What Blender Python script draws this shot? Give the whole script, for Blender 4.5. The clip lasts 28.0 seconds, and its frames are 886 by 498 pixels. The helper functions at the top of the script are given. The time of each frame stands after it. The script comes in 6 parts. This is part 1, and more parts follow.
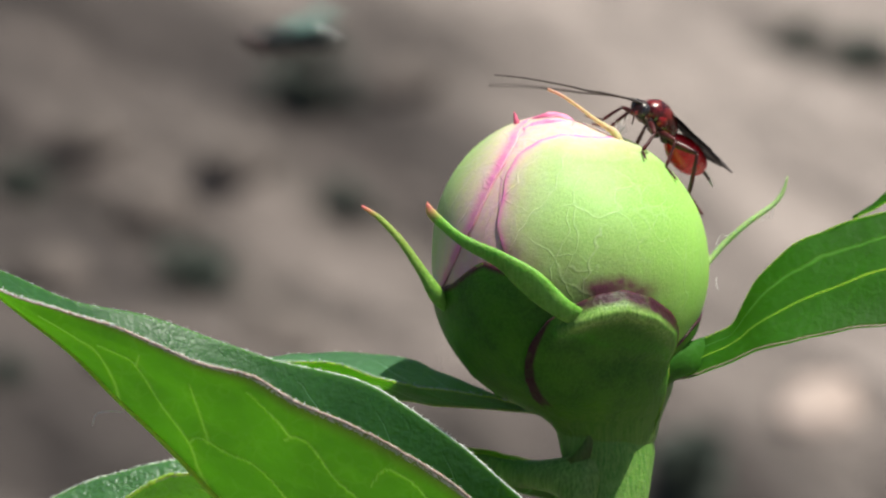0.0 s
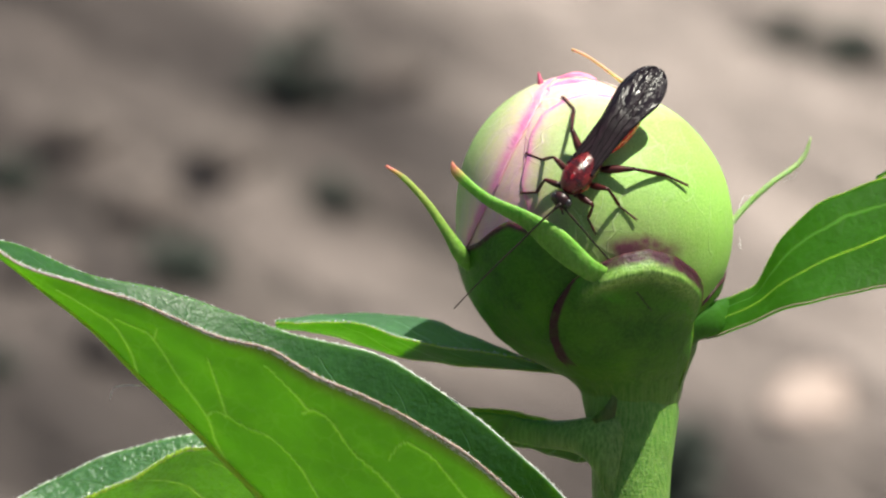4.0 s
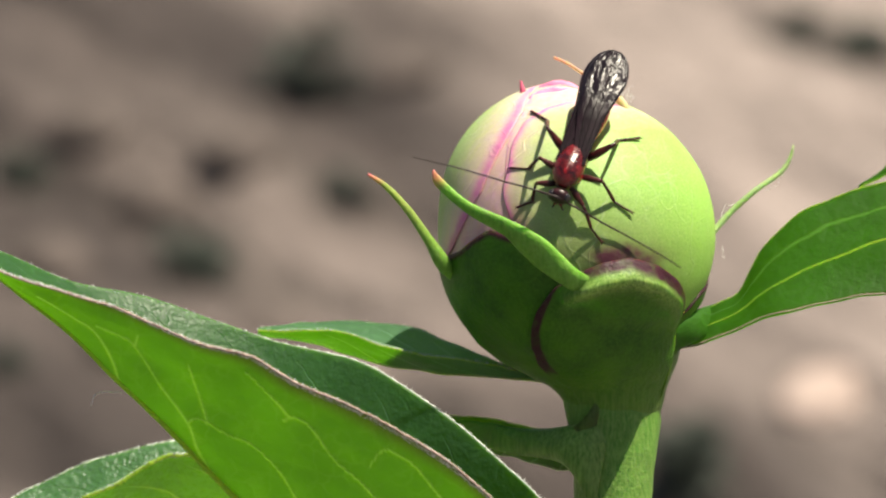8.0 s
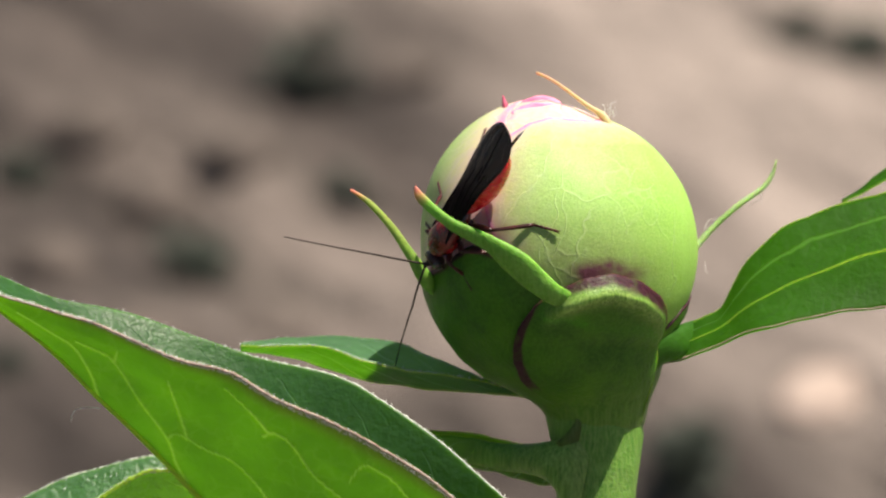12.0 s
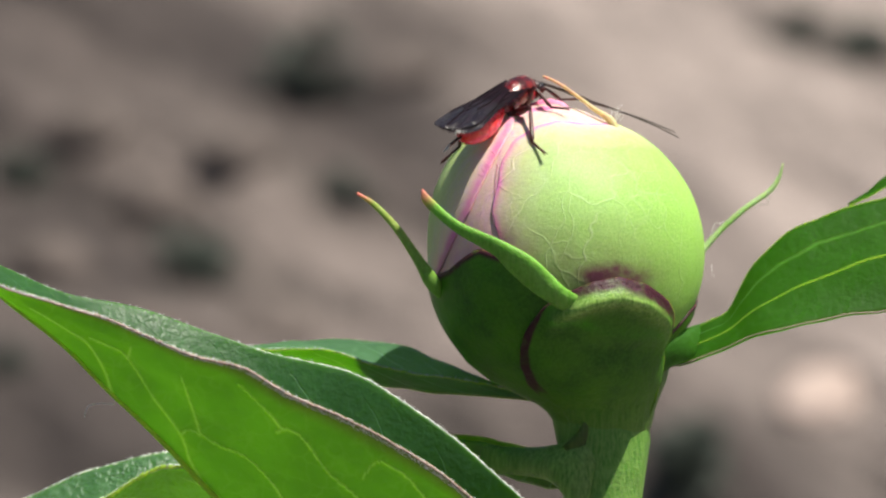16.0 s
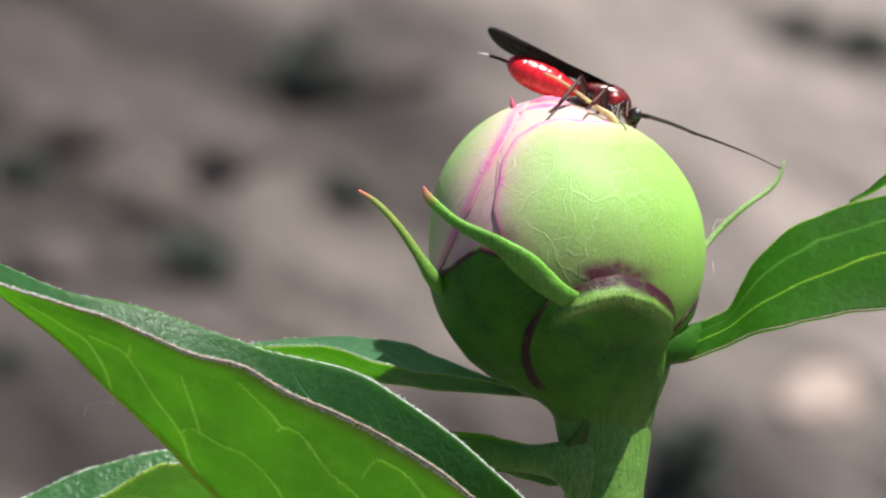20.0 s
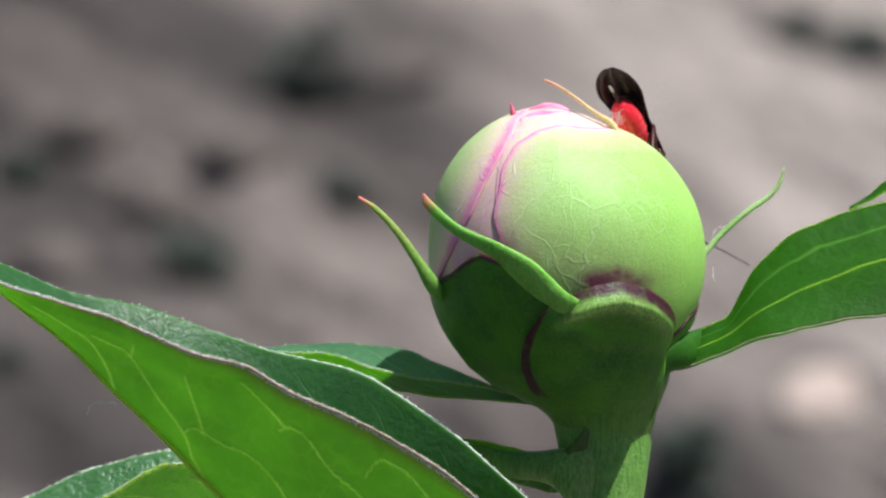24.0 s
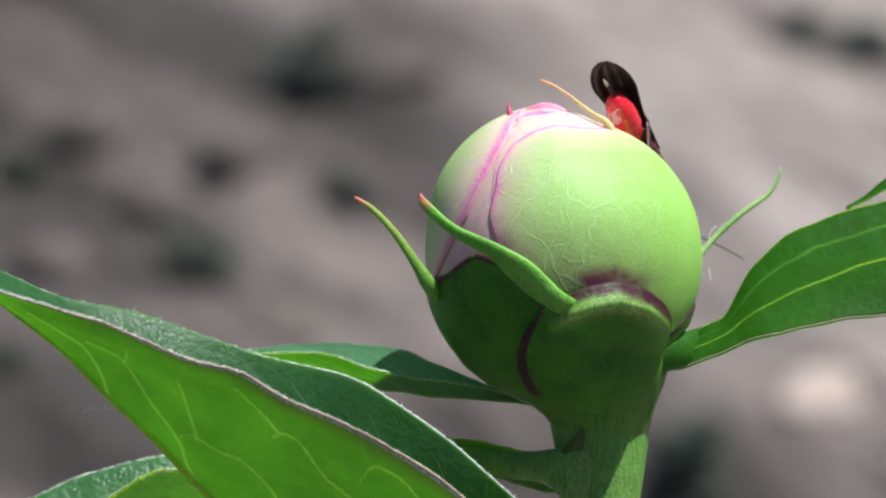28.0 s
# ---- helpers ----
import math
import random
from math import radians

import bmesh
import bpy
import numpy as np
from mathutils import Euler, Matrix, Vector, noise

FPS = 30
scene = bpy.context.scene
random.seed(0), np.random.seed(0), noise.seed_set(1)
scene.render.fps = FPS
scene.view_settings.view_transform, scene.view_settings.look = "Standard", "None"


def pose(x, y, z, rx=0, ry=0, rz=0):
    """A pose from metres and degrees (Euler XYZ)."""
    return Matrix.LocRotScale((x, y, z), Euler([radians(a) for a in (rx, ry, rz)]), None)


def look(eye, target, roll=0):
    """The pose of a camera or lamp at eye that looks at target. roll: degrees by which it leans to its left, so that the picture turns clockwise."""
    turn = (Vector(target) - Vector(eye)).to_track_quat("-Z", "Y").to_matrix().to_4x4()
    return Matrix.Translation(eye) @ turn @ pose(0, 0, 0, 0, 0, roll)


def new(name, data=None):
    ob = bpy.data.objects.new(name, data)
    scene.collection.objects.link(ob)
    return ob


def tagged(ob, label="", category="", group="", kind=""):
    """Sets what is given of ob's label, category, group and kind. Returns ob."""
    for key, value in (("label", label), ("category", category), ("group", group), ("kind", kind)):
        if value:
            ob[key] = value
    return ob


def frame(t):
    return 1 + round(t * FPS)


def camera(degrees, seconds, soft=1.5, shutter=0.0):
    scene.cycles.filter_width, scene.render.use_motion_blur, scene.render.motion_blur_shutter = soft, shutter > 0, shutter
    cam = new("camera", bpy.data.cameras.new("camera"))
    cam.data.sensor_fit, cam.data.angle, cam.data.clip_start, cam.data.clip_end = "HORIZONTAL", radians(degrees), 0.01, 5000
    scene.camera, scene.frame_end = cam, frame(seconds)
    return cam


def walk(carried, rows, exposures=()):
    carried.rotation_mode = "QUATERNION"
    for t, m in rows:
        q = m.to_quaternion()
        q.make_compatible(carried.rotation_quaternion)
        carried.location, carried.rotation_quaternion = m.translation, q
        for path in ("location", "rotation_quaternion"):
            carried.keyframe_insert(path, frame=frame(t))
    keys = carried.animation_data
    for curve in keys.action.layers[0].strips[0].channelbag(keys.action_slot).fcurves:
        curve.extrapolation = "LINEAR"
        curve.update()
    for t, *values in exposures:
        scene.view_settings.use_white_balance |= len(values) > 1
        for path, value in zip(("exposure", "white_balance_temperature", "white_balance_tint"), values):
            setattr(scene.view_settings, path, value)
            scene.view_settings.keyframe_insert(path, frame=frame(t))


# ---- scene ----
# ---------------------------------------------------------------- plan
# Lengths of living things are in millimetres in the bud frame: x to the right,
# y away from the viewer, z up along the tilted stem. PLACE turns them into metres.
TILT = 22.0
RANGE = 0.5                                   # eye to bud
AXIS = Vector((0, 0, 0.60))
RIGHT = Vector((1, 0, 0))
AWAY = Vector((0, math.cos(radians(TILT)), -math.sin(radians(TILT))))
UP = Vector((0, math.sin(radians(TILT)), math.cos(radians(TILT))))
TURN = Matrix((RIGHT, AWAY, UP)).transposed()
BASE = Vector((0.0142, -0.0105, 0.0))         # where the stem leaves the soil
PLACE = Matrix.Translation(AXIS - BASE) @ TURN.to_4x4() @ Matrix.Scale(0.001, 4)
EYE = AXIS - AWAY * RANGE
BUD = Vector((10.95, 0, -0.45))               # centre of the bud
BUD_R = 12.25
INNER = Vector((10.05, 0, 1.8))               # centre of the inner petals, which stand a little higher

# ---------------------------------------------------------------- camera
cam = camera(8.966, 28.0, soft=2.25, shutter=0.4)
cam.data.dof.use_dof = True
cam.data.dof.focus_distance = 0.489
cam.data.dof.aperture_fstop = 46.0
cam.data.dof.aperture_blades = 0

AIM = [
    (0, 0, 0.9),
    (0.5, -0.15, 0.65),
    (1, -0.15, 0.45),
    (1.5, -0.3, 0.15),
    (2, -0.45, 0),
    (2.5, -0.65, 0),
    (2.7, -1.2, 0),
    (3, -2.4, 0),
    (3.5, -1.8, 0.4),
    (5.5, 0.2, 0),
    (6, -0.1, -0.15),
    (6.5, 0, 0),
    (7, 0, 0),
    (28, 0, 0),
]


def aim(dx, dz):
    return look(EYE, AXIS - RIGHT * dx * 0.001 + UP * dz * 0.001)


LIGHTING = ((0, 0.65, 6550, 1), (2, 0.72, 6550, 1), (3.5, 0.93, 6620, 1), (5.5, 0.87, 7400, 5), (8, 0.87, 7400, 5), (9.2, 1.02, 7420, 6), (10, 1.0, 7420, 6), (12, 0.80, 7300, 6), (14.5, 0.83, 7000, 6), (17, 0.68, 6600, 4), (21, 0.70, 6300, 4), (24, 0.66, 6050, 3), (28, 0.62, 5980, 3))
walk(cam, [(t, aim(dx, dz)) for t, dx, dz in AIM], exposures=LIGHTING)

# ---------------------------------------------------------------- light
SUN_WAY = (TURN @ Vector((0.33, -0.272, 0.90))).normalized()
world = bpy.data.worlds.new("sky")
scene.world = world
world.use_nodes = True
sky = world.node_tree.nodes.new("ShaderNodeTexSky")
sky.sky_type = "NISHITA"
sky.sun_disc = False
sky.sun_elevation = math.asin(SUN_WAY.z)
sky.sun_rotation = math.atan2(SUN_WAY.x, SUN_WAY.y)
back = world.node_tree.nodes["Background"]
back.inputs["Strength"].default_value = 0.045
world.node_tree.links.new(sky.outputs[0], back.inputs[0])

sun = new("sun", bpy.data.lights.new("sun", "SUN"))
sun.data.energy = 5.0
sun.data.angle = radians(0.53)
sun.data.color = (1.0, 0.95, 0.88)
sun.matrix_world = look(SUN_WAY * 10, (0, 0, 0))


# ---------------------------------------------------------------- materials
def ramp(value, a, b):
    return max(0.0, min(1.0, (value - a) / (b - a)))


class Nodes:
    """Shorthand helpers for a node material; lengths in its textures are in millimetres."""

    def __init__(self, name):
        self.material = bpy.data.materials.new(name)
        self.material.use_nodes = True
        self.tree = self.material.node_tree
        self.shader = self.tree.nodes["Principled BSDF"]
        self.out = self.tree.nodes["Material Output"]
        self.where = self.tree.nodes.new("ShaderNodeTexCoord").outputs["Object"]

    def link(self, a, b):
        self.tree.links.new(a, b)

    def node(self, kind, **values):
        n = self.tree.nodes.new(kind)
        for key, v in values.items():
            n.inputs[key].default_value = v
        return n

    def noise(self, size, detail=4.0, rough=0.55, stretch=(1, 1, 1), turn=(0, 0, 0), distort=0.0):
        m = self.node("ShaderNodeMapping")
        m.vector_type = "TEXTURE"
        m.inputs["Scale"].default_value = [0.001 * size * s for s in stretch]
        m.inputs["Rotation"].default_value = turn
        self.link(self.where, m.inputs["Vector"])
        n = self.node("ShaderNodeTexNoise", Scale=1.0, Detail=detail, Roughness=rough, Distortion=distort)
        self.link(m.outputs[0], n.inputs["Vector"])
        return n.outputs["Fac"]

    def along(self, way, lo, hi):
        """0 to 1 from lo to hi metres along a way."""
        d = self.tree.nodes.new("ShaderNodeVectorMath")
        d.operation = "DOT_PRODUCT"
        d.inputs[1].default_value = way
        self.link(self.where, d.inputs[0])
        return self.fit(d.outputs["Value"], lo, hi)

    def cells(self, size, feature="DISTANCE_TO_EDGE", warp=0.0):
        m = self.node("ShaderNodeMapping")
        m.inputs["Scale"].default_value = [1000.0 / size] * 3
        if warp:                                # bends the cells' sides, by so many millimetres
            wob = self.node("ShaderNodeTexNoise", Scale=1400.0 / size, Detail=3.0)
            self.link(self.where, wob.inputs["Vector"])
            bend = self.tree.nodes.new("ShaderNodeVectorMath")
            bend.operation = "MULTIPLY_ADD"
            bend.inputs[1].default_value = (warp * 0.001,) * 3
            self.link(wob.outputs["Color"], bend.inputs[0])
            self.link(self.where, bend.inputs[2])
            self.link(bend.outputs[0], m.inputs["Vector"])
        else:
            self.link(self.where, m.inputs["Vector"])
        n = self.tree.nodes.new("ShaderNodeTexVoronoi")
        n.feature = feature
        n.inputs["Scale"].default_value = 1.0
        self.link(m.outputs[0], n.inputs["Vector"])
        return n.outputs["Distance"]

    def fit(self, value, a, b, c=0.0, d=1.0):
        n = self.node("ShaderNodeMapRange")
        for key, v in zip(("From Min", "From Max", "To Min", "To Max"), (a, b, c, d)):
            n.inputs[key].default_value = v
        self.link(value, n.inputs["Value"])
        return n.outputs[0]

    def maths(self, kind, a, b):
        n = self.tree.nodes.new("ShaderNodeMath")
        n.operation = kind
        for i, v in enumerate((a, b)):
            if isinstance(v, (int, float)):
                n.inputs[i].default_value = v
            else:
                self.link(v, n.inputs[i])
        return n.outputs[0]

    def mix(self, fac, a, b):
        n = self.tree.nodes.new("ShaderNodeMix")
        n.data_type = "RGBA"
        for key, v in (("Factor", fac), ("A", a), ("B", b)):
            s = [i for i in n.inputs if i.name == key and (key == "Factor" and i.type == "VALUE" or key != "Factor" and i.type == "RGBA")][0]
            if isinstance(v, (int, float)):
                s.default_value = v
            elif isinstance(v, tuple):
                s.default_value = (*v, 1.0)
            else:
                self.link(v, s)
        return [o for o in n.outputs if o.type == "RGBA"][0]

    def tone(self):
        a = self.tree.nodes.new("ShaderNodeAttribute")
        a.attribute_name = "tone"
        s = self.tree.nodes.new("ShaderNodeSeparateColor")
        self.link(a.outputs["Color"], s.inputs[0])
        return s.outputs

    def bump(self, height, depth, strength=1.0):
        n = self.node("ShaderNodeBump", Strength=strength, Distance=depth * 0.001)
        self.link(height, n.inputs["Height"])
        self.link(n.outputs[0], self.shader.inputs["Normal"])
        return n.outputs[0]

    def finish(self, color, rough=0.5, specular=0.5, **more):
        s = self.shader.inputs
        for key, v in (("Base Color", color), ("Roughness", rough), *((k.replace("_", " "), v) for k, v in more.items())):
            if isinstance(v, (int, float)):
                s[key].default_value = v
            elif isinstance(v, tuple):
                s[key].default_value = (*v, 1.0) if len(v) == 3 and s[key].type == "RGBA" else v
            else:
                self.link(v, s[key])
        if isinstance(specular, float):
            s["Specular IOR Level"].default_value = specular
        else:
            self.link(specular, s["Specular IOR Level"])
        return self.material


def leafy(name, face, glow, share, rough=0.42, veins=0.0, long=False, specular=0.5, relief=0.17):
    """Leaf skin: a glossy face, and light that comes through the blade. veins: pairs of side veins along the blade."""
    n = Nodes(name)
    blotch = n.fit(n.noise(7.0, 3), 0.3, 0.7)
    grain = n.noise(0.5, 3)
    net = n.fit(n.cells(1.9, warp=1.6), 0.0, 0.12, 1.0, 0.0)
    net = n.maths("MULTIPLY", net, n.fit(n.noise(3.0, 2), 0.35, 0.65))
    line = n.maths("MULTIPLY", net, 0.12)
    if veins or long:
        a = n.tree.nodes.new("ShaderNodeAttribute")
        a.attribute_name = "blade"
        c = n.tree.nodes.new("ShaderNodeSeparateColor")
        n.link(a.outputs["Color"], c.inputs[0])
        along, across = c.outputs[0], c.outputs[1]
        wobble = n.fit(n.noise(4.0, 2), 0.0, 1.0, -0.5, 0.5)
        if long:                                # one vein runs along each half
            d = n.maths("ABSOLUTE", n.maths("ADD", n.maths("SUBTRACT", across, 0.58), n.maths("MULTIPLY", wobble, 0.16)), 0.0)
            d = n.maths("MULTIPLY", n.fit(d, 0.008, 0.036, 1.0, 0.0), n.fit(c.outputs[2], 0.0, 0.5))
        else:
            h = n.maths("POWER", n.maths("DIVIDE", across, 0.9), 1.25)
            q = n.maths("ADD", along, n.maths("ADD", n.maths("MULTIPLY", h, 0.15), n.maths("MULTIPLY", n.maths("MULTIPLY", h, h), 0.07)))
            q = n.maths("ADD", n.maths("MULTIPLY", q, veins), n.maths("MULTIPLY", wobble, 0.28))
            d = n.maths("ABSOLUTE", n.maths("SUBTRACT", n.maths("FRACT", q, 0.0), 0.5), 0.0)
            thin = n.fit(across, 0.0, 0.9, 0.030, 0.012)
            d = n.fit(n.maths("DIVIDE", d, thin), 0.5, 1.5, 1.0, 0.0)
            d = n.maths("MULTIPLY", d, n.fit(across, 0.80, 0.93, 1.0, 0.0))
            d = n.maths("MULTIPLY", d, n.fit(c.outputs[2], 0.0, 0.5, 1.0, 0.0))
            d = n.maths("MAXIMUM", d, n.fit(c.outputs[2], 0.5, 1.0, 0.0, 0.9))
        line = n.maths("MAXIMUM", line, n.maths("MULTIPLY", d, 0.95))
        line = n.maths("MAXIMUM", line, n.fit(across, 0.012, 0.035, 1.0, 0.0))
    dark = tuple(c * 0.72 for c in face)
    color = n.mix(blotch, dark, face)
    color = n.mix(n.fit(grain, 0.35, 0.75, 0.0, 0.35), color, tuple(min(1, c * 1.5 + 0.01) for c in face))
    color = n.mix(n.maths("MULTIPLY", line, 0.7), color, tuple(min(1, c * 2.4 + 0.04) for c in face))
    bump = n.bump(n.maths("ADD", n.maths("MULTIPLY", n.noise(2.2, 3), 1.0), n.maths("ADD", n.maths("MULTIPLY", grain, 0.35), n.maths("ADD", n.maths("MULTIPLY", line, -0.5), n.maths("MULTIPLY", net, -0.03)))), relief, 0.8)
    n.finish(color, n.fit(grain, 0.3, 0.7, rough - 0.08, rough + 0.14), specular)
    t = n.tree.nodes.new("ShaderNodeBsdfTranslucent")
    through_color = n.mix(blotch, tuple(c * 0.84 for c in glow), glow)
    through_color = n.mix(line, through_color, tuple(min(1, c * 1.2 + 0.30) for c in glow))
    if veins and not long:                      # a reddish flush along the margin of the near half
        rim = n.maths("MULTIPLY", n.fit(across, 0.90, 1.0, 0.0, 0.7), n.fit(c.outputs[2], 0.0, 0.5))
        through_color = n.mix(rim, through_color, (0.30, 0.20, 0.10))
    n.link(through_color, t.inputs["Color"])
    n.link(bump, t.inputs["Normal"])
    m = n.node("ShaderNodeMixShader", Fac=share)
    n.link(n.shader.outputs[0], m.inputs[1])
    n.link(t.outputs[0], m.inputs[2])
    n.link(m.outputs[0], n.out.inputs["Surface"])
    return n.material


def petal_skin():
    """Outer bud petals: pale green, flushed pink (red tone), purple (green tone), cream (blue tone)."""
    n = Nodes("bud_petal")
    red, green, blue = n.tone()[:3]
    grain = n.noise(0.35, 4)
    blotch = n.noise(4.5, 4)
    color = n.mix(n.fit(blotch, 0.3, 0.7), (0.26, 0.56, 0.095), (0.39, 0.70, 0.19))
    color = n.mix(n.fit(grain, 0.4, 0.75, 0.0, 0.5), color, (0.44, 0.70, 0.20))
    warp = n.tree.nodes.new("ShaderNodeVectorMath")
    warp.operation = "SCALE"
    warp.inputs["Scale"].default_value = 1000.0 / 5.2
    bend = n.tree.nodes.new("ShaderNodeVectorMath")
    bend.operation = "MULTIPLY_ADD"
    wob = n.node("ShaderNodeTexNoise", Scale=260.0, Detail=1.5)
    n.link(n.where, wob.inputs["Vector"])
    n.link(wob.outputs["Color"], bend.inputs[0])
    bend.inputs[1].default_value = (0.0055, 0.0055, 0.0055)
    n.link(n.where, bend.inputs[2])
    n.link(bend.outputs[0], warp.inputs[0])
    cell = n.tree.nodes.new("ShaderNodeTexVoronoi")
    cell.feature = "DISTANCE_TO_EDGE"
    cell.inputs["Scale"].default_value = 1.0
    n.link(warp.outputs[0], cell.inputs["Vector"])
    net = n.maths("MULTIPLY", n.fit(cell.outputs["Distance"], 0.0, 0.03, 1.0, 0.0), n.fit(n.noise(6.0, 2), 0.36, 0.56))
    # veins that run down from the petal's apex
    apex = Vector((0.33, -0.10, 0.94)).normalized()
    one = apex.cross(Vector((0, 1, 0))).normalized()
    two = apex.cross(one)
    rel = n.tree.nodes.new("ShaderNodeVectorMath")
    rel.operation = "SUBTRACT"
    n.link(bend.outputs[0], rel.inputs[0])
    rel.inputs[1].default_value = (PLACE @ BUD) + Vector((0.00275, 0.00275, 0.00275))
    turns = []
    for axis in (one, two):
        d = n.tree.nodes.new("ShaderNodeVectorMath")
        d.operation = "DOT_PRODUCT"
        n.link(rel.outputs[0], d.inputs[0])
        d.inputs[1].default_value = TURN @ axis
        turns.append(d.outputs["Value"])
    ray = n.maths("MULTIPLY", n.maths("ARCTAN2", turns[0], turns[1]), 3.6)
    ray = n.maths("ABSOLUTE", n.maths("SUBTRACT", n.maths("FRACT", n.maths("ADD", ray, 20.0), 0.0), 0.5), 0.0)
    ray = n.maths("MULTIPLY", n.fit(ray, 0.008, 0.028, 1.0, 0.0), n.fit(n.noise(7.0, 2), 0.40, 0.55))
    net = n.maths("MAXIMUM", n.maths("MULTIPLY", net, 0.65), ray)
    color = n.mix(n.maths("MULTIPLY", net, 0.62), color, (0.56, 0.78, 0.34))
    # sunward side: the glow of light through the petals is put into the colour
    side = TURN @ Vector((0.93, -0.1, -0.35)).normalized()
    middle = (PLACE @ BUD).dot(side)
    brighter = n.maths("MULTIPLY", n.along(side, middle - 0.004, middle + 0.012), n.fit(blotch, 0.3, 0.7, 0.75, 1.05))
    color = n.mix(n.maths("MULTIPLY", brighter, 0.8), color, (0.28, 0.69, 0.06))
    powder = n.noise(0.16, 2, 0.6)
    color = n.mix(n.fit(powder, 0.5, 0.68, 0.0, 0.5), color, (0.46, 0.76, 0.18))
    color = n.mix(n.fit(powder, 0.32, 0.48, 0.34, 0.0), color, (0.18, 0.38, 0.05))
    color = n.mix(blue, color, n.mix(n.fit(n.noise(1.2, 3, 0.5, (0.5, 0.5, 5)), 0.35, 0.65), (0.88, 0.73, 0.40), (0.88, 0.66, 0.52)))
    flush = n.maths("MULTIPLY", red, n.fit(n.noise(1.5, 4, 0.6), 0.28, 0.65, 0.55, 1.15))
    color = n.mix(n.fit(flush, 0.0, 1.0), color, (0.84, 0.24, 0.42))
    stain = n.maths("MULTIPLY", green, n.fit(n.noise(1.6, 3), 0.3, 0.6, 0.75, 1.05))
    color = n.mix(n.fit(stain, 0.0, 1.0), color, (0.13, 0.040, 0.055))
    specks = n.maths("MULTIPLY", n.fit(n.cells(1.6, "F1"), 0.03, 0.09, 1.0, 0.0), n.maths("MULTIPLY", red, 0.5))
    color = n.mix(specks, color, (0.30, 0.07, 0.12))
    n.bump(n.maths("ADD", n.maths("ADD", n.maths("MULTIPLY", powder, 0.35), n.maths("MULTIPLY", grain, 0.4)), n.maths("ADD", blotch, n.maths("MULTIPLY", net, 0.5))), 0.08, 0.85)
    n.finish(color, n.fit(grain, 0.3, 0.7, 0.50, 0.64), 0.32, Subsurface_Weight=0.4, Subsurface_Scale=0.0025, Subsurface_Radius=(0.8, 1.2, 0.28))
    return n.material


def sepal_skin(name="sepal", deep=(0.018, 0.088, 0.003), brighter=(0.060, 0.182, 0.006)):
    """Calyx: firm green, purple (green tone) at the margins, reddish tips (red tone), pale (blue tone)."""
    n = Nodes(name)
    red, green, blue = n.tone()[:3]
    grain = n.noise(0.3, 4)
    color = n.mix(n.fit(n.noise(3.5, 4), 0.3, 0.7), deep, brighter)
    color = n.mix(n.fit(grain, 0.4, 0.8, 0.0, 0.45), color, tuple(min(1, c * 1.35 + 0.02) for c in brighter))
    streak = n.noise(0.6, 4, 0.6, (0.4, 0.4, 6.0))
    color = n.mix(n.maths("MULTIPLY", blue, n.fit(streak, 0.34, 0.62, 0.25, 1.3)), color, (0.34, 0.50, 0.14))
    color = n.mix(n.maths("MULTIPLY", blue, n.fit(streak, 0.24, 0.36, 0.5, 0.0)), color, (0.05, 0.075, 0.03))
    color = n.mix(n.maths("MULTIPLY", green, n.fit(n.noise(0.9, 4), 0.25, 0.6, 0.7, 1.1)), color, (0.040, 0.007, 0.016))
    color = n.mix(red, color, (0.68, 0.11, 0.16))
    n.bump(n.maths("ADD", grain, n.noise(1.5, 3)), 0.12, 0.7)
    n.finish(color, n.fit(grain, 0.3, 0.7, 0.40, 0.60), 0.26, Subsurface_Weight=0.3, Subsurface_Scale=0.002, Subsurface_Radius=(0.5, 1.0, 0.15))
    return n.material


def flesh(name, dark, light, size, rough, coat=0.0, specular=0.5, grain=0.06):
    n = Nodes(name)
    f = n.noise(size, 4)
    n.bump(n.noise(size * 0.35, 3), grain, 0.6)
    return n.finish(n.mix(n.fit(f, 0.3, 0.7), dark, light), n.fit(f, 0.3, 0.7, rough - 0.07, rough + 0.07), specular, Coat_Weight=coat, Coat_Roughness=0.12)


def wing_skin():
    """Smoky membrane, matt near the body, crinkled and shiny towards the tip."""
    n = Nodes("wing_membrane")
    outer = n.along((-1, 0, 0), 0.0045, 0.0080)
    crinkle = n.noise(0.7, 3, 0.6, (2.6, 1.0, 1.0), (0, 0, 0.25), 0.6)
    n.bump(n.maths("MULTIPLY", crinkle, n.fit(outer, 0.0, 1.0, 0.10, 1.0)), 0.30, 1.0)
    n.finish(n.mix(n.fit(crinkle, 0.3, 0.7), (0.004, 0.002, 0.004), (0.017, 0.008, 0.013)), n.fit(outer, 0.0, 1.0, 0.55, 0.30), n.fit(outer, 0.0, 1.0, 0.05, 0.45))
    clear = n.tree.nodes.new("ShaderNodeBsdfTransparent")
    clear.inputs["Color"].default_value = (0.50, 0.30, 0.36, 1)
    m = n.node("ShaderNodeMixShader")
    n.link(n.fit(outer, 0.0, 1.0, 0.01, 0.05), m.inputs[0])
    n.link(n.shader.outputs[0], m.inputs[1])
    n.link(clear.outputs[0], m.inputs[2])
    n.link(m.outputs[0], n.out.inputs["Surface"])
    return n.material


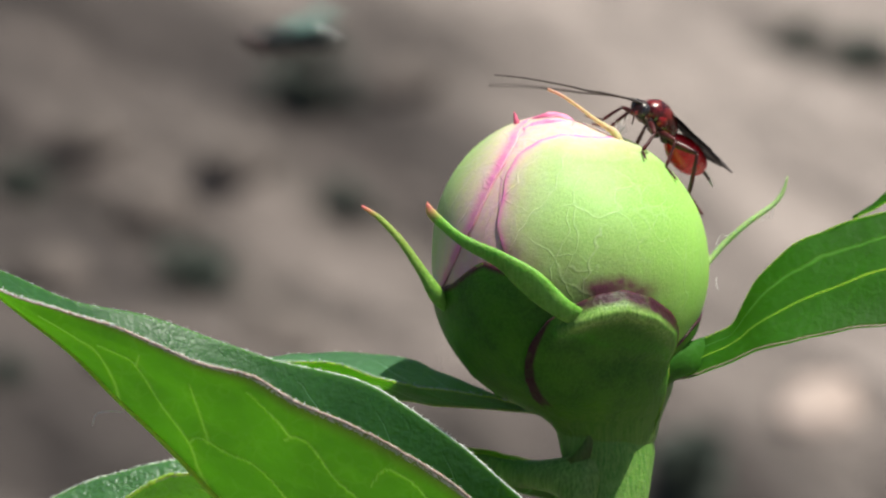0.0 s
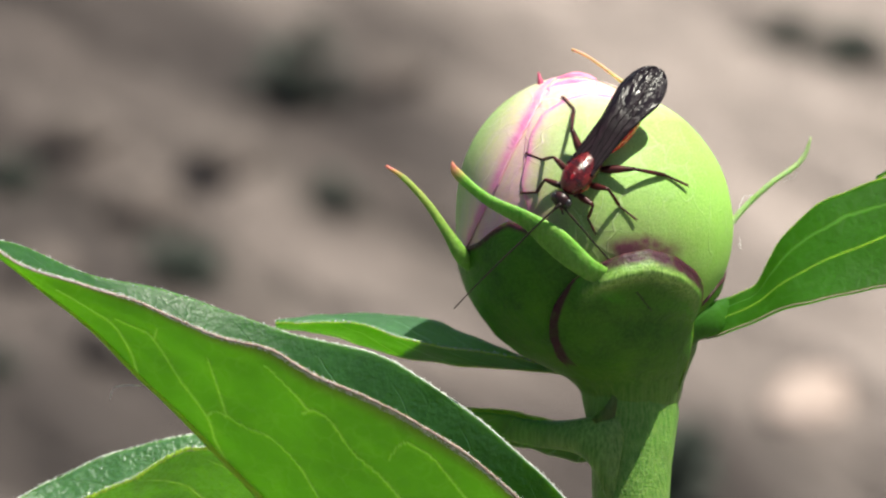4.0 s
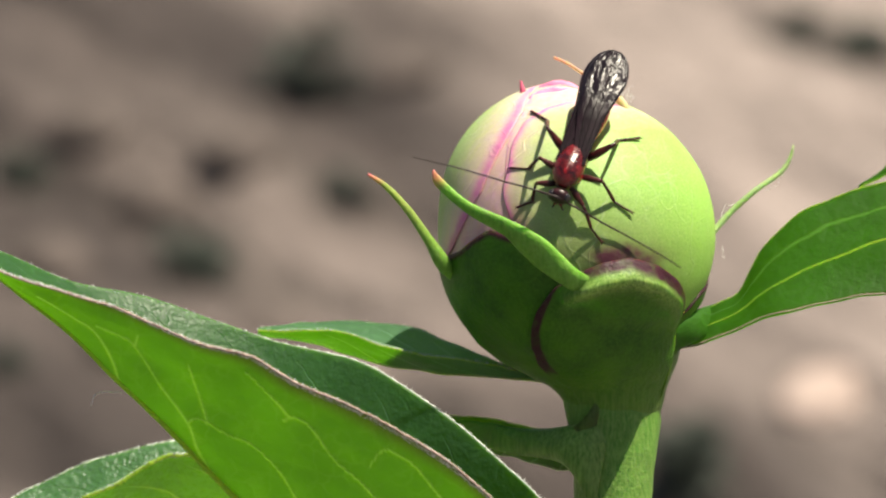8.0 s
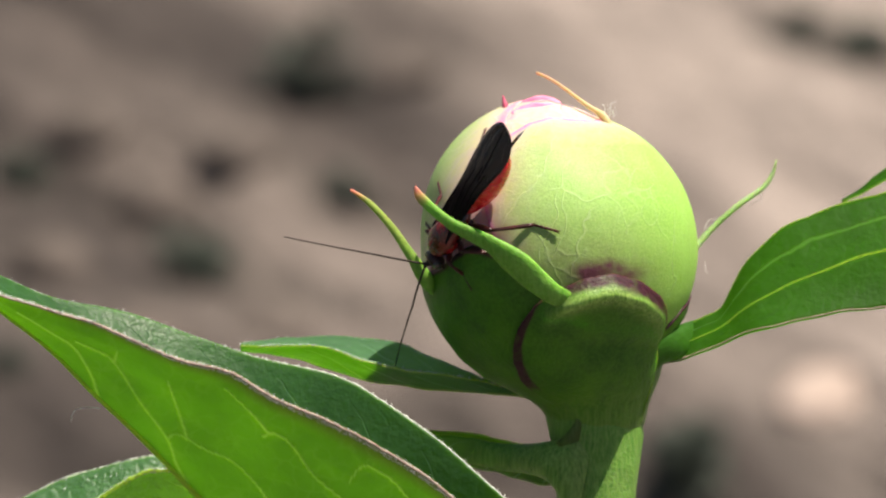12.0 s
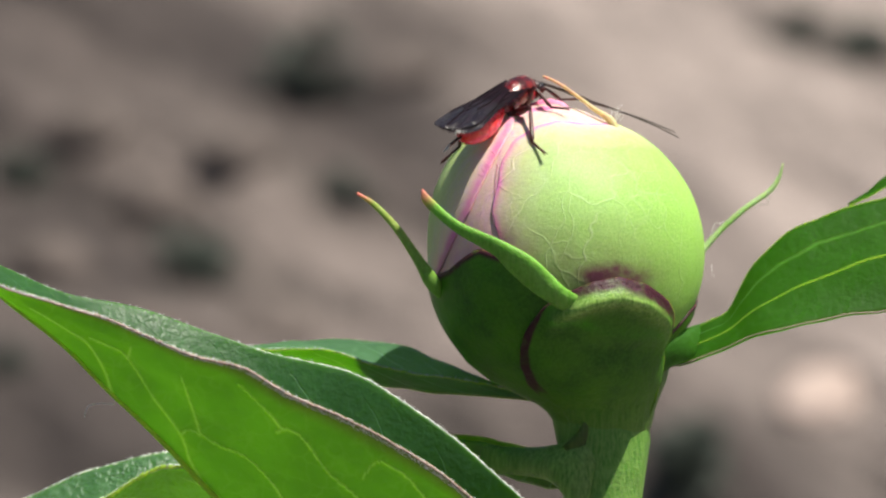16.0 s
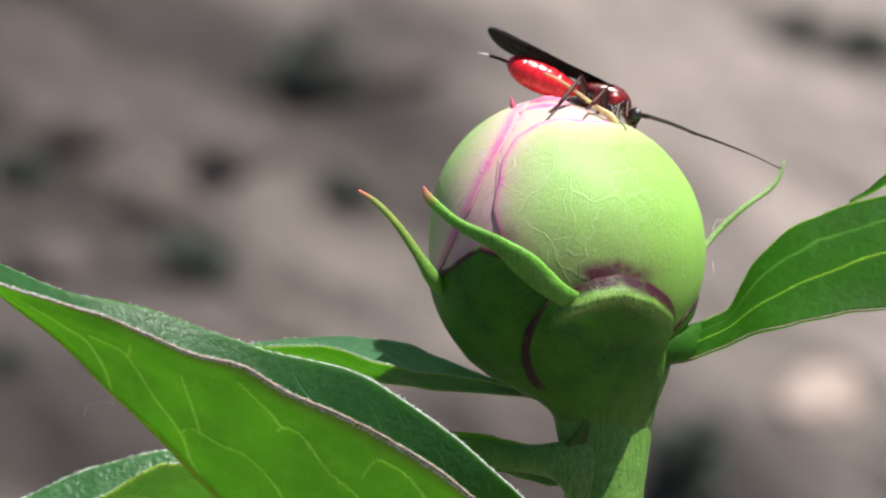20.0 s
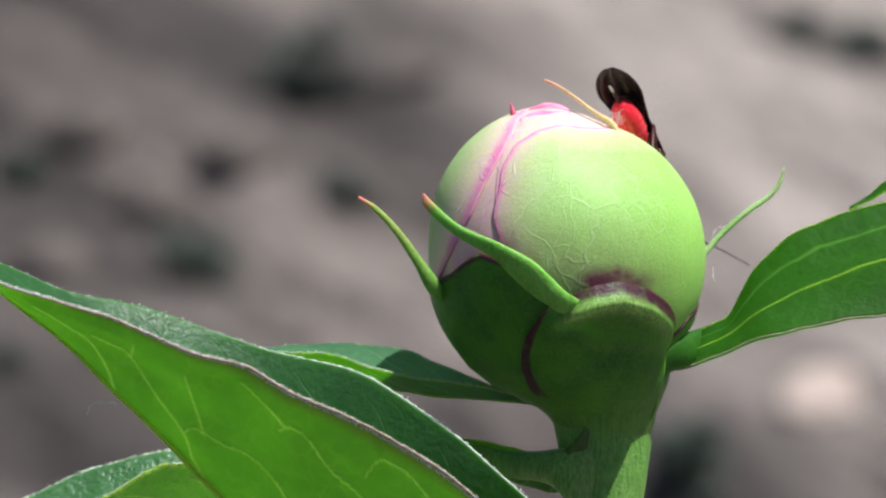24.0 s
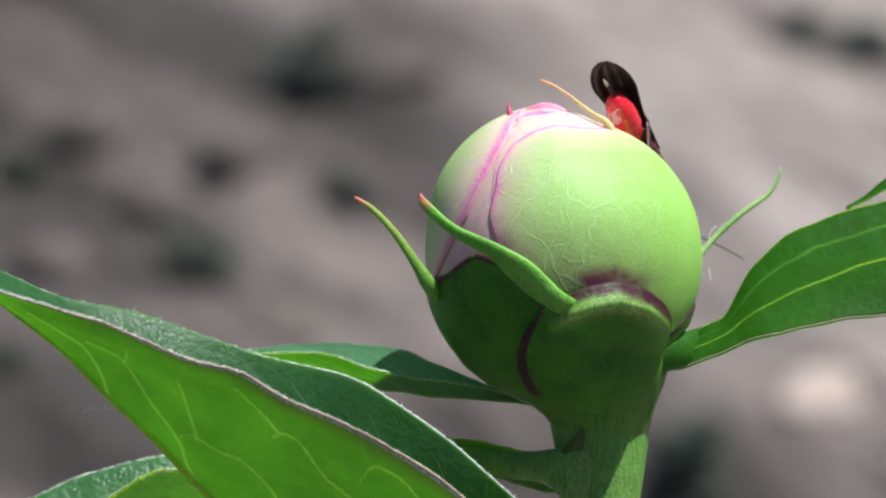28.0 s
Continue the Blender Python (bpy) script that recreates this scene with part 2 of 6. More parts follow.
def soil_skin():
    """Dry raked soil; dappled light and furrow shade are put into its colour."""
    n = Nodes("soil")
    turn = (0, 0, radians(-57))                # the way of the rake
    broad = n.noise(90.0, 2, 0.5, (2.2, 1.0, 1.0), turn)
    streak = n.noise(30.0, 4, 0.6, (5.0, 1.0, 1.0), turn)
    fine = n.noise(9.0, 3, 0.6, (7.0, 1.0, 1.0), turn)
    crumb = n.noise(7.0, 5, 0.65)
    wave = n.along((0.95, 0.40, 0.0), 0.665, 0.965)   # pale and dark bands for lit and shaded ground, some 0.6 m apart
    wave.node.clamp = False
    far = n.tree.nodes.new("ShaderNodeVectorMath")    # the bands wander and fade away from the plant
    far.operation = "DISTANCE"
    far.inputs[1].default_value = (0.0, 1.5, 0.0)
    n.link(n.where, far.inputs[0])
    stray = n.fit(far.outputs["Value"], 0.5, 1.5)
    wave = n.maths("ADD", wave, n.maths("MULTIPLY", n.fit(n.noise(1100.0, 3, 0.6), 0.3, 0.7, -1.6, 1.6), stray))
    lit_zone = n.fit(n.maths("SINE", n.maths("MULTIPLY", wave, math.pi), 0.0), -1.0, 1.0)
    lit_zone = n.maths("ADD", lit_zone, n.fit(broad, 0.3, 0.7, -0.30, 0.30))
    # darker streaks: shade between raked ridges, put into the soil colour
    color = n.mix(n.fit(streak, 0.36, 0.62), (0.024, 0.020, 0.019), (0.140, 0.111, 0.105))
    color = n.mix(n.maths("MULTIPLY", n.fit(lit_zone, 0.2, 0.95, 0.0, 1.0), n.fit(streak, 0.3, 0.6, 0.45, 1.0)), color, (0.372, 0.308, 0.290))
    color = n.mix(n.fit(crumb, 0.35, 0.75, 0.0, 0.5), color, (0.055, 0.046, 0.042))
    color = n.mix(n.maths("MULTIPLY", n.fit(fine, 0.36, 0.54, 0.45, 0.0), n.fit(lit_zone, 0.2, 0.9, 1.0, 0.3)), color, (0.028, 0.022, 0.022))
    color = n.mix(n.fit(fine, 0.52, 0.66, 0.0, 0.22), color, (0.37, 0.305, 0.288))
    shade_tint, pallid = (0.032, 0.026, 0.026), (0.31, 0.255, 0.238)
    for x, y, a, b, share, tint in ((0.043, 1.707, 0.13, 0.045, 0.55, pallid), (-0.016, 1.759, 0.10, 0.045, 0.65, shade_tint), (-0.030, 1.431, 0.07, 0.04, 0.35, pallid), (-0.037, 1.674, 0.16, 0.040, 0.8, shade_tint), (-0.020, 1.735, 0.14, 0.05, 0.15, shade_tint), (0.106, 1.319, 0.12, 0.05, 0.3, shade_tint), (-0.158, 1.567, 0.13, 0.03, 0.5, shade_tint), (0.087, 1.286, 0.10, 0.035, 0.6, shade_tint), (-0.096, 1.491, 0.11, 0.026, 0.4, shade_tint), (-0.047, 1.491, 0.10, 0.05, 0.2, pallid), (-0.064, 1.420, 0.08, 0.03, 0.3, pallid), (0.157, 1.759, 0.12, 0.03, 0.5, shade_tint), (-0.145, 1.36, 0.12, 0.06, 0.7, shade_tint), (-0.15, 1.74, 0.20, 0.07, 0.5, shade_tint), (-0.125, 1.45, 0.15, 0.07, 0.4, shade_tint), (-0.048, 1.554, 0.20, 0.035, 0.22, pallid)):
        m = n.node("ShaderNodeMapping")        # dappled light put into the colour as darker and paler patches
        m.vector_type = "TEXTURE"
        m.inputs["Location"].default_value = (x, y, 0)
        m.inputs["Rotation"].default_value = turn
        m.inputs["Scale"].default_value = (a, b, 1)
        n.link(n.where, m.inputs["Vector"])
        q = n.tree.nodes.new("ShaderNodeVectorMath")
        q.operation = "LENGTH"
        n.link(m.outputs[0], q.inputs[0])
        dapple = n.fit(n.maths("ADD", q.outputs["Value"], n.fit(streak, 0.3, 0.7, 0.35, -0.35)), 0.35, 1.25, share, 0.0)
        color = n.mix(dapple, color, tint)
    n.bump(n.maths("ADD", n.maths("MULTIPLY", streak, 4.0), crumb), 6.0, 0.8)
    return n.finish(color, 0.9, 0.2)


PETAL = petal_skin()
SEPAL = sepal_skin()
STEM = sepal_skin("stem", (0.028, 0.115, 0.010), (0.070, 0.215, 0.024))
LEAF = leafy("leaf_blade", (0.036, 0.110, 0.054), (0.38, 0.70, 0.010), 0.60, 0.42, veins=9.0, specular=0.5, relief=0.24)
LEAF_SMALL = leafy("leaf_blade_small", (0.075, 0.175, 0.095), (0.42, 0.74, 0.03), 0.55, 0.27, veins=6.0, specular=0.8, relief=0.6)
LEAF_FAR = leafy("leaf_blade_dark", (0.09, 0.20, 0.11), (0.38, 0.74, 0.04), 0.52, 0.36, veins=6.0, specular=0.6, relief=0.25)
LEAF_SIDE = leafy("leaf_blade_side", (0.030, 0.110, 0.008), (0.31, 0.69, 0.010), 0.64, 0.5, long=True, specular=0.3)
LEAF_BASE = leafy("leaf_blade_base", (0.12, 0.27, 0.07), (0.42, 0.78, 0.05), 0.5, 0.42, veins=6.0)
STALK = leafy("leaf_stalk", (0.034, 0.125, 0.009), (0.31, 0.69, 0.010), 0.40, 0.5, specular=0.3)
VEIN = leafy("leaf_vein", (0.30, 0.48, 0.08), (0.80, 0.98, 0.25), 0.75)
MARGIN_RED = flesh("leaf_margin_reddish", (0.28, 0.17, 0.14), (0.52, 0.38, 0.32), 0.8, 0.5)
MARGIN = flesh("leaf_margin", (0.45, 0.46, 0.40), (0.78, 0.80, 0.72), 0.5, 0.5)
RUFFLE = flesh("pink_petal", (0.84, 0.14, 0.34), (0.90, 0.36, 0.54), 1.5, 0.5)
CRIMSON = flesh("crimson_petal", (0.34, 0.03, 0.08), (0.60, 0.10, 0.20), 0.8, 0.5)
SHELL_RED = flesh("red_shell", (0.58, 0.007, 0.018), (0.80, 0.018, 0.034), 0.8, 0.26, 0.4)
SHELL_DEEP = flesh("deep_red_shell", (0.03, 0.003, 0.004), (0.50, 0.010, 0.018), 0.6, 0.26, 0.25, 0.5, 0.10)
SHELL_DARK = flesh("black_shell", (0.006, 0.005, 0.006), (0.040, 0.008, 0.010), 0.8, 0.34, 0.05, 0.4)
SHELL_WINE = flesh("wine_red_shell", (0.012, 0.003, 0.004), (0.20, 0.008, 0.010), 0.9, 0.28, 0.25, 0.5, 0.10)
EYE_SKIN = flesh("compound_eye", (0.012, 0.010, 0.012), (0.03, 0.025, 0.03), 0.15, 0.2, 0.5)
LEG_SKIN = flesh("leg_shell", (0.008, 0.004, 0.005), (0.075, 0.010, 0.011), 1.2, 0.34, 0.0, 0.35)
HORN = sepal_skin("horn", (0.48, 0.34, 0.20), (0.66, 0.48, 0.34))
FEELER_SKIN = flesh("antenna_shell", (0.010, 0.007, 0.007), (0.035, 0.018, 0.016), 1.2, 0.55, 0.0, 0.3)
AWN = sepal_skin("sepal_point", (0.060, 0.190, 0.014), (0.135, 0.330, 0.036))
PALE_AWN = sepal_skin("pale_sepal", (0.22, 0.34, 0.13), (0.38, 0.50, 0.25))
PALE = flesh("pale_sheath", (0.40, 0.38, 0.36), (0.60, 0.58, 0.55), 0.5, 0.5)
FLY_SKIN = flesh("fly_shell", (0.012, 0.012, 0.012), (0.035, 0.04, 0.036), 1.5, 0.25, 0.4)
# the teal glint on the wings is put into their base colour
FLY_WING = flesh("fly_wing", (0.08, 0.15, 0.13), (0.20, 0.36, 0.32), 1.0, 0.4, 0.0, 0.5)
WING = wing_skin()
WING_VEIN = flesh("wing_vein", (0.004, 0.003, 0.004), (0.012, 0.008, 0.010), 0.5, 0.6, 0.0, 0.08)
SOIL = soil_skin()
WEED = leafy("weed_leaf", (0.016, 0.024, 0.016), (0.02, 0.04, 0.012), 0.2, 0.6)
CLOD = flesh("clod", (0.055, 0.045, 0.042), (0.15, 0.122, 0.114), 12.0, 0.95, 0, 0.15, 2.0)
STONE = flesh("pale_stone", (0.31, 0.235, 0.21), (0.42, 0.33, 0.30), 14.0, 0.8, 0, 0.3, 0.6)
DOWN = flesh("white_down", (0.62, 0.64, 0.60), (0.85, 0.86, 0.84), 0.3, 0.4)
SILK = flesh("silk", (0.6, 0.6, 0.6), (0.8, 0.8, 0.8), 0.5, 0.4)


# ---------------------------------------------------------------- mesh tools
class Geo:
    """Points, faces and tones that grow into one mesh."""

    def __init__(self):
        self.points, self.faces, self.tones, self.layer = [], [], [], "tone"

    def add(self, points, faces, tones=None):
        k = len(self.points)
        self.points += [tuple(p) for p in points]
        self.faces += [tuple(i + k for i in f) for f in faces]
        self.tones += list(tones) if tones else [(0, 0, 0)] * len(points)
        return self

    def mesh(self, name, m=None):
        me = bpy.data.meshes.new(name)
        me.from_pydata([(m @ Vector(p)) if m else p for p in self.points], [], self.faces)
        bm = bmesh.new()
        bm.from_mesh(me)
        bmesh.ops.recalc_face_normals(bm, faces=bm.faces)
        bm.to_mesh(me)
        bm.free()
        a = me.color_attributes.new(self.layer, "FLOAT_COLOR", "POINT")
        a.data.foreach_set("color", [c for t in self.tones for c in (*t, 1.0)])
        me.polygons.foreach_set("use_smooth", [True] * len(me.polygons))
        return me


def part(name, geo, material, parent, label="", place=None):
    """One mesh object under a thing or a part."""
    me = geo.mesh(name, place or PLACE)
    me.materials.append(material)
    ob = new(name, me)
    ob.parent = parent
    if label:
        ob["label"] = label
    return ob


def spline(points, count):
    """Points evenly spread along a smooth curve through the given ones."""
    p = np.array(points, float)
    p = np.vstack([2 * p[0] - p[1], p, 2 * p[-1] - p[-2]])
    fine = []
    for i in range(1, len(p) - 2):
        for k in range(12):
            t = k / 12
            fine.append(0.5 * (2 * p[i] + (p[i + 1] - p[i - 1]) * t + (2 * p[i - 1] - 5 * p[i] + 4 * p[i + 1] - p[i + 2]) * t * t
                               + (3 * p[i] - p[i - 1] - 3 * p[i + 1] + p[i + 2]) * t ** 3))
    fine.append(p[-2])
    fine = np.array(fine)
    far = np.concatenate([[0], np.cumsum(np.linalg.norm(np.diff(fine[:, :3], axis=0), axis=1))])
    want = np.linspace(0, far[-1], count)
    return np.stack([np.interp(want, far, fine[:, i]) for i in range(fine.shape[1])], 1)


def shell(geo, grid, thick, tones=None):
    """A closed sheet of that thickness behind a grid of points."""
    g = np.array(grid, float)
    n, m = g.shape[:2]
    du, dv = np.gradient(g, axis=0), np.gradient(g, axis=1)
    nrm = np.cross(du, dv)
    nrm /= np.maximum(np.linalg.norm(nrm, axis=2, keepdims=True), 1e-9)
    inner = g + nrm * thick
    pts = np.concatenate([g.reshape(-1, 3), inner.reshape(-1, 3)])
    faces, k = [], n * m
    for i in range(n - 1):
        for j in range(m - 1):
            a, b, c, d = i * m + j, i * m + j + 1, (i + 1) * m + j + 1, (i + 1) * m + j
            faces += [(a, b, c, d), (a + k, d + k, c + k, b + k)]
    rim = [j for j in range(m)] + [i * m + m - 1 for i in range(1, n)] + [(n - 1) * m + j for j in range(m - 2, -1, -1)] + [i * m for i in range(n - 2, 0, -1)]
    for a, b in zip(rim, rim[1:] + rim[:1]):
        faces.append((a, a + k, b + k, b))
    t = [c for row in tones for c in row] * 2 if tones else None
    return geo.add(pts, faces, t)


def tube(geo, points, radii, sides=8, tones=None, ribs=0, rib_depth=0.0, flat=1.0, side=None):
    """A swept round or flattened rod with closed ends."""
    p = np.array(points, float)
    n = len(p)
    tang = np.gradient(p, axis=0)
    tang /= np.maximum(np.linalg.norm(tang, axis=1, keepdims=True), 1e-9)
    ref = np.array(side if side is not None else (0.3, -0.9, 0.2), float)
    pts, faces = [], []
    for i in range(n):
        u = ref - tang[i] * (ref @ tang[i])
        u /= max(np.linalg.norm(u), 1e-9)
        ref = u
        v = np.cross(tang[i], u)
        for j in range(sides):
            a = 2 * math.pi * j / sides
            r = radii[i] * (1 + rib_depth * math.cos(ribs * a))
            pts.append(p[i] + u * r * math.cos(a) + v * r * flat * math.sin(a))
    for i in range(n - 1):
        for j in range(sides):
            k = (j + 1) % sides
            faces.append((i * sides + j, i * sides + k, (i + 1) * sides + k, (i + 1) * sides + j))
    faces += [tuple(range(sides)), tuple((n - 1) * sides + j for j in range(sides))]
    t = [c for c in tones for _ in range(sides)] if tones else None
    return geo.add(pts, faces, t)


def band(geo, upper, lower, depth, count=40, sides=20, tones=None):
    """A rounded strap between two edge lines; depth: half its thickness along the way."""
    a, b = spline(upper, count), spline(lower, count)
    d = np.interp(np.linspace(0, 1, count), np.linspace(0, 1, len(depth)), depth)
    points, faces = [], []
    for i in range(count):
        half = (a[i] - b[i]) / 2
        way = a[min(i + 1, count - 1)] + b[min(i + 1, count - 1)] - a[max(i - 1, 0)] - b[max(i - 1, 0)]
        out = np.cross(half, way)
        out = out / (np.linalg.norm(out) or 1.0) * d[i]
        for k in range(sides):
            t = math.tau * k / sides
            points.append((a[i] + b[i]) / 2 + half * math.cos(t) + out * math.sin(t))
        if i:
            o = (i - 1) * sides
            faces += [(o + k, o + (k + 1) % sides, o + sides + (k + 1) % sides, o + sides + k) for k in range(sides)]
    faces += [tuple(range(sides))[::-1], tuple(range((count - 1) * sides, count * sides))]
    geo.add(points, faces, [tones[i] for i in range(count) for _ in range(sides)] if tones else None)
    return geo


def ball(geo, centre, radii, segments=20, rings=12, turn=None, tone=(0, 0, 0)):
    pts, faces = [], []
    m = turn or Matrix.Identity(3)
    c = Vector(centre)
    for i in range(rings + 1):
        f = math.pi * i / rings
        for j in range(segments):
            a = 2 * math.pi * j / segments
            pts.append(c + m @ Vector((radii[0] * math.sin(f) * math.cos(a), radii[1] * math.sin(f) * math.sin(a), radii[2] * math.cos(f))))
    for i in range(rings):
        for j in range(segments):
            k = (j + 1) % segments
            a, b, d, e = i * segments + j, i * segments + k, (i + 1) * segments + k, (i + 1) * segments + j
            faces.append((a, e, d) if i == 0 else (a, d, b) if i == rings - 1 else (a, e, d, b))
    return geo.add(pts, faces, [tone] * len(pts))


def lerp_table(table, x):
    return float(np.interp(x, [a for a, _ in table], [b for _, b in table]))


# ---------------------------------------------------------------- ground
def ground_height(x, y):
    along = (x * 0.545 - y * 0.839)
    across = (x * 0.839 + y * 0.545)
    h = 0.016 * noise.noise((across * 11, along * 2.6, 0.0)) + 0.010 * noise.noise((across * 26, along * 9, 4.0))
    h += 0.004 * noise.noise((x * 70, y * 70, 9.0))
    return h - 0.012


def stretch_axis(lo, hi, step, far):
    mid = list(np.arange(lo, hi + step / 2, step))
    left, right, s = [lo], [mid[-1]], step
    while right[-1] < far:
        s *= 1.35
        left.append(left[-1] - s)
        right.append(right[-1] + s)
    return left[:0:-1] + mid + right[1:]


def build_ground():
    xs, ys = stretch_axis(-0.34, 0.34, 0.007, 400), stretch_axis(0.75, 2.4, 0.010, 400)
    pts = [(x, y, ground_height(x, y)) for y in ys for x in xs]
    m = len(xs)
    faces = [(i * m + j, i * m + j + 1, (i + 1) * m + j + 1, (i + 1) * m + j) for i in range(len(ys) - 1) for j in range(m - 1)]
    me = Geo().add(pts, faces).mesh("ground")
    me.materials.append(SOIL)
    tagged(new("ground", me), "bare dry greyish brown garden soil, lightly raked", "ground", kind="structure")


def weed_tuft(x, y, size, seed):
    rnd = random.Random(seed)
    root = new("weed_tuft")
    root.location = (x, y, ground_height(x, y))
    for _ in range(rnd.randint(16, 22)):
        a, reach, rise = rnd.uniform(0, 6.28), size * rnd.uniform(0.4, 1.0), size * rnd.uniform(0.3, 0.9)
        w = size * rnd.uniform(0.14, 0.24)
        mid = [(math.cos(a) * reach * s, math.sin(a) * reach * s, rise * math.sin(s * 2.2) - 0.004) for s in np.linspace(0, 1, 7)]
        g = Geo()
        tube(g, mid, [w * (0.15 + 0.85 * math.sin(math.pi * min(1, 0.1 + s * 0.9))) for s in np.linspace(0, 1, 7)], 6, flat=0.12,
             side=(-math.sin(a), math.cos(a), 0.0))
        part("leaf", g, WEED, root, place=Matrix.Identity(4))
    return tagged(root, "low tuft of dark green weeds on bare soil", "weed", "weeds on the soil")


def lump(name, x, y, radii, material, seed, label, category, group=""):
    rnd = random.Random(seed)
    g = Geo()
    ball(g, (0, 0, 0), (1, 1, 1), 16, 10)
    pts = []
    for p in g.points:
        v = Vector(p)
        k = 1 + 0.35 * noise.noise(v * 1.7 + Vector((seed, 0, 0))) + 0.15 * noise.noise(v * 4 + Vector((0, seed, 0)))
        pts.append((v.x * radii[0] * k, v.y * radii[1] * k, v.z * radii[2] * k))
    g.points = pts
    me = g.mesh(name)
    me.materials.append(material)
    ob = new(name, me)
    ob.location = (x, y, ground_height(x, y) + radii[2] * 0.35)
    ob.rotation_euler = (0, 0, rnd.uniform(0, 6))
    return tagged(ob, label, category, group)


# ---------------------------------------------------------------- peony


def on_ball(c, r, a, f):
    a, f = radians(a), radians(f)
    return (c[0] + r * math.cos(f) * math.sin(a), c[1] - r * math.cos(f) * math.cos(a), c[2] + r * math.sin(f))


def inner_radius(d):
    return 10.9 - 0.15 * ramp(-d.y, 0.1, 0.45) * ramp(d.x, -0.38, -0.10) - 1.0 * ramp(d.x, 0.0, 0.45)


def heart(a, f):
    """Distance from the bud's middle to the surface of its inner petals, that way."""
    d = Vector(on_ball((0, 0, 0), 1.0, a, f))
    o = BUD - INNER
    r = 11.15
    for _ in range(2):
        k = -o.dot(d) + math.sqrt(max(0.0, o.dot(d) ** 2 - o.length_squared + r * r))
        r = inner_radius((o + d * k).normalized()) + 0.25
    k = -o.dot(d) + math.sqrt(max(0.0, o.dot(d) ** 2 - o.length_squared + r * r))
    low = BUD_R - 0.08
    return max(k, low) + max(0.0, 0.5 - abs(k - low)) ** 2 / 2.0


OUTER_EDGE = [(-60, -30), (-6, -26), (2, -27), (10, -31.5), (16.5, -34.3), (26, -34.2), (39, -34.7), (49, -32.5), (58, -23), (64, -5), (67.2, 26), (68.6, 46), (69.5, 66), (72, 100)]
LEFT_EDGE = [(-45, -104), (-20, -84), (-11.4, -74), (-5.5, -64), (1.7, -57), (8.8, -52), (16.6, -46.4), (28.9, -42), (41.7, -38.4), (54.6, -38.7), (68.5, -52), (80, -85)]


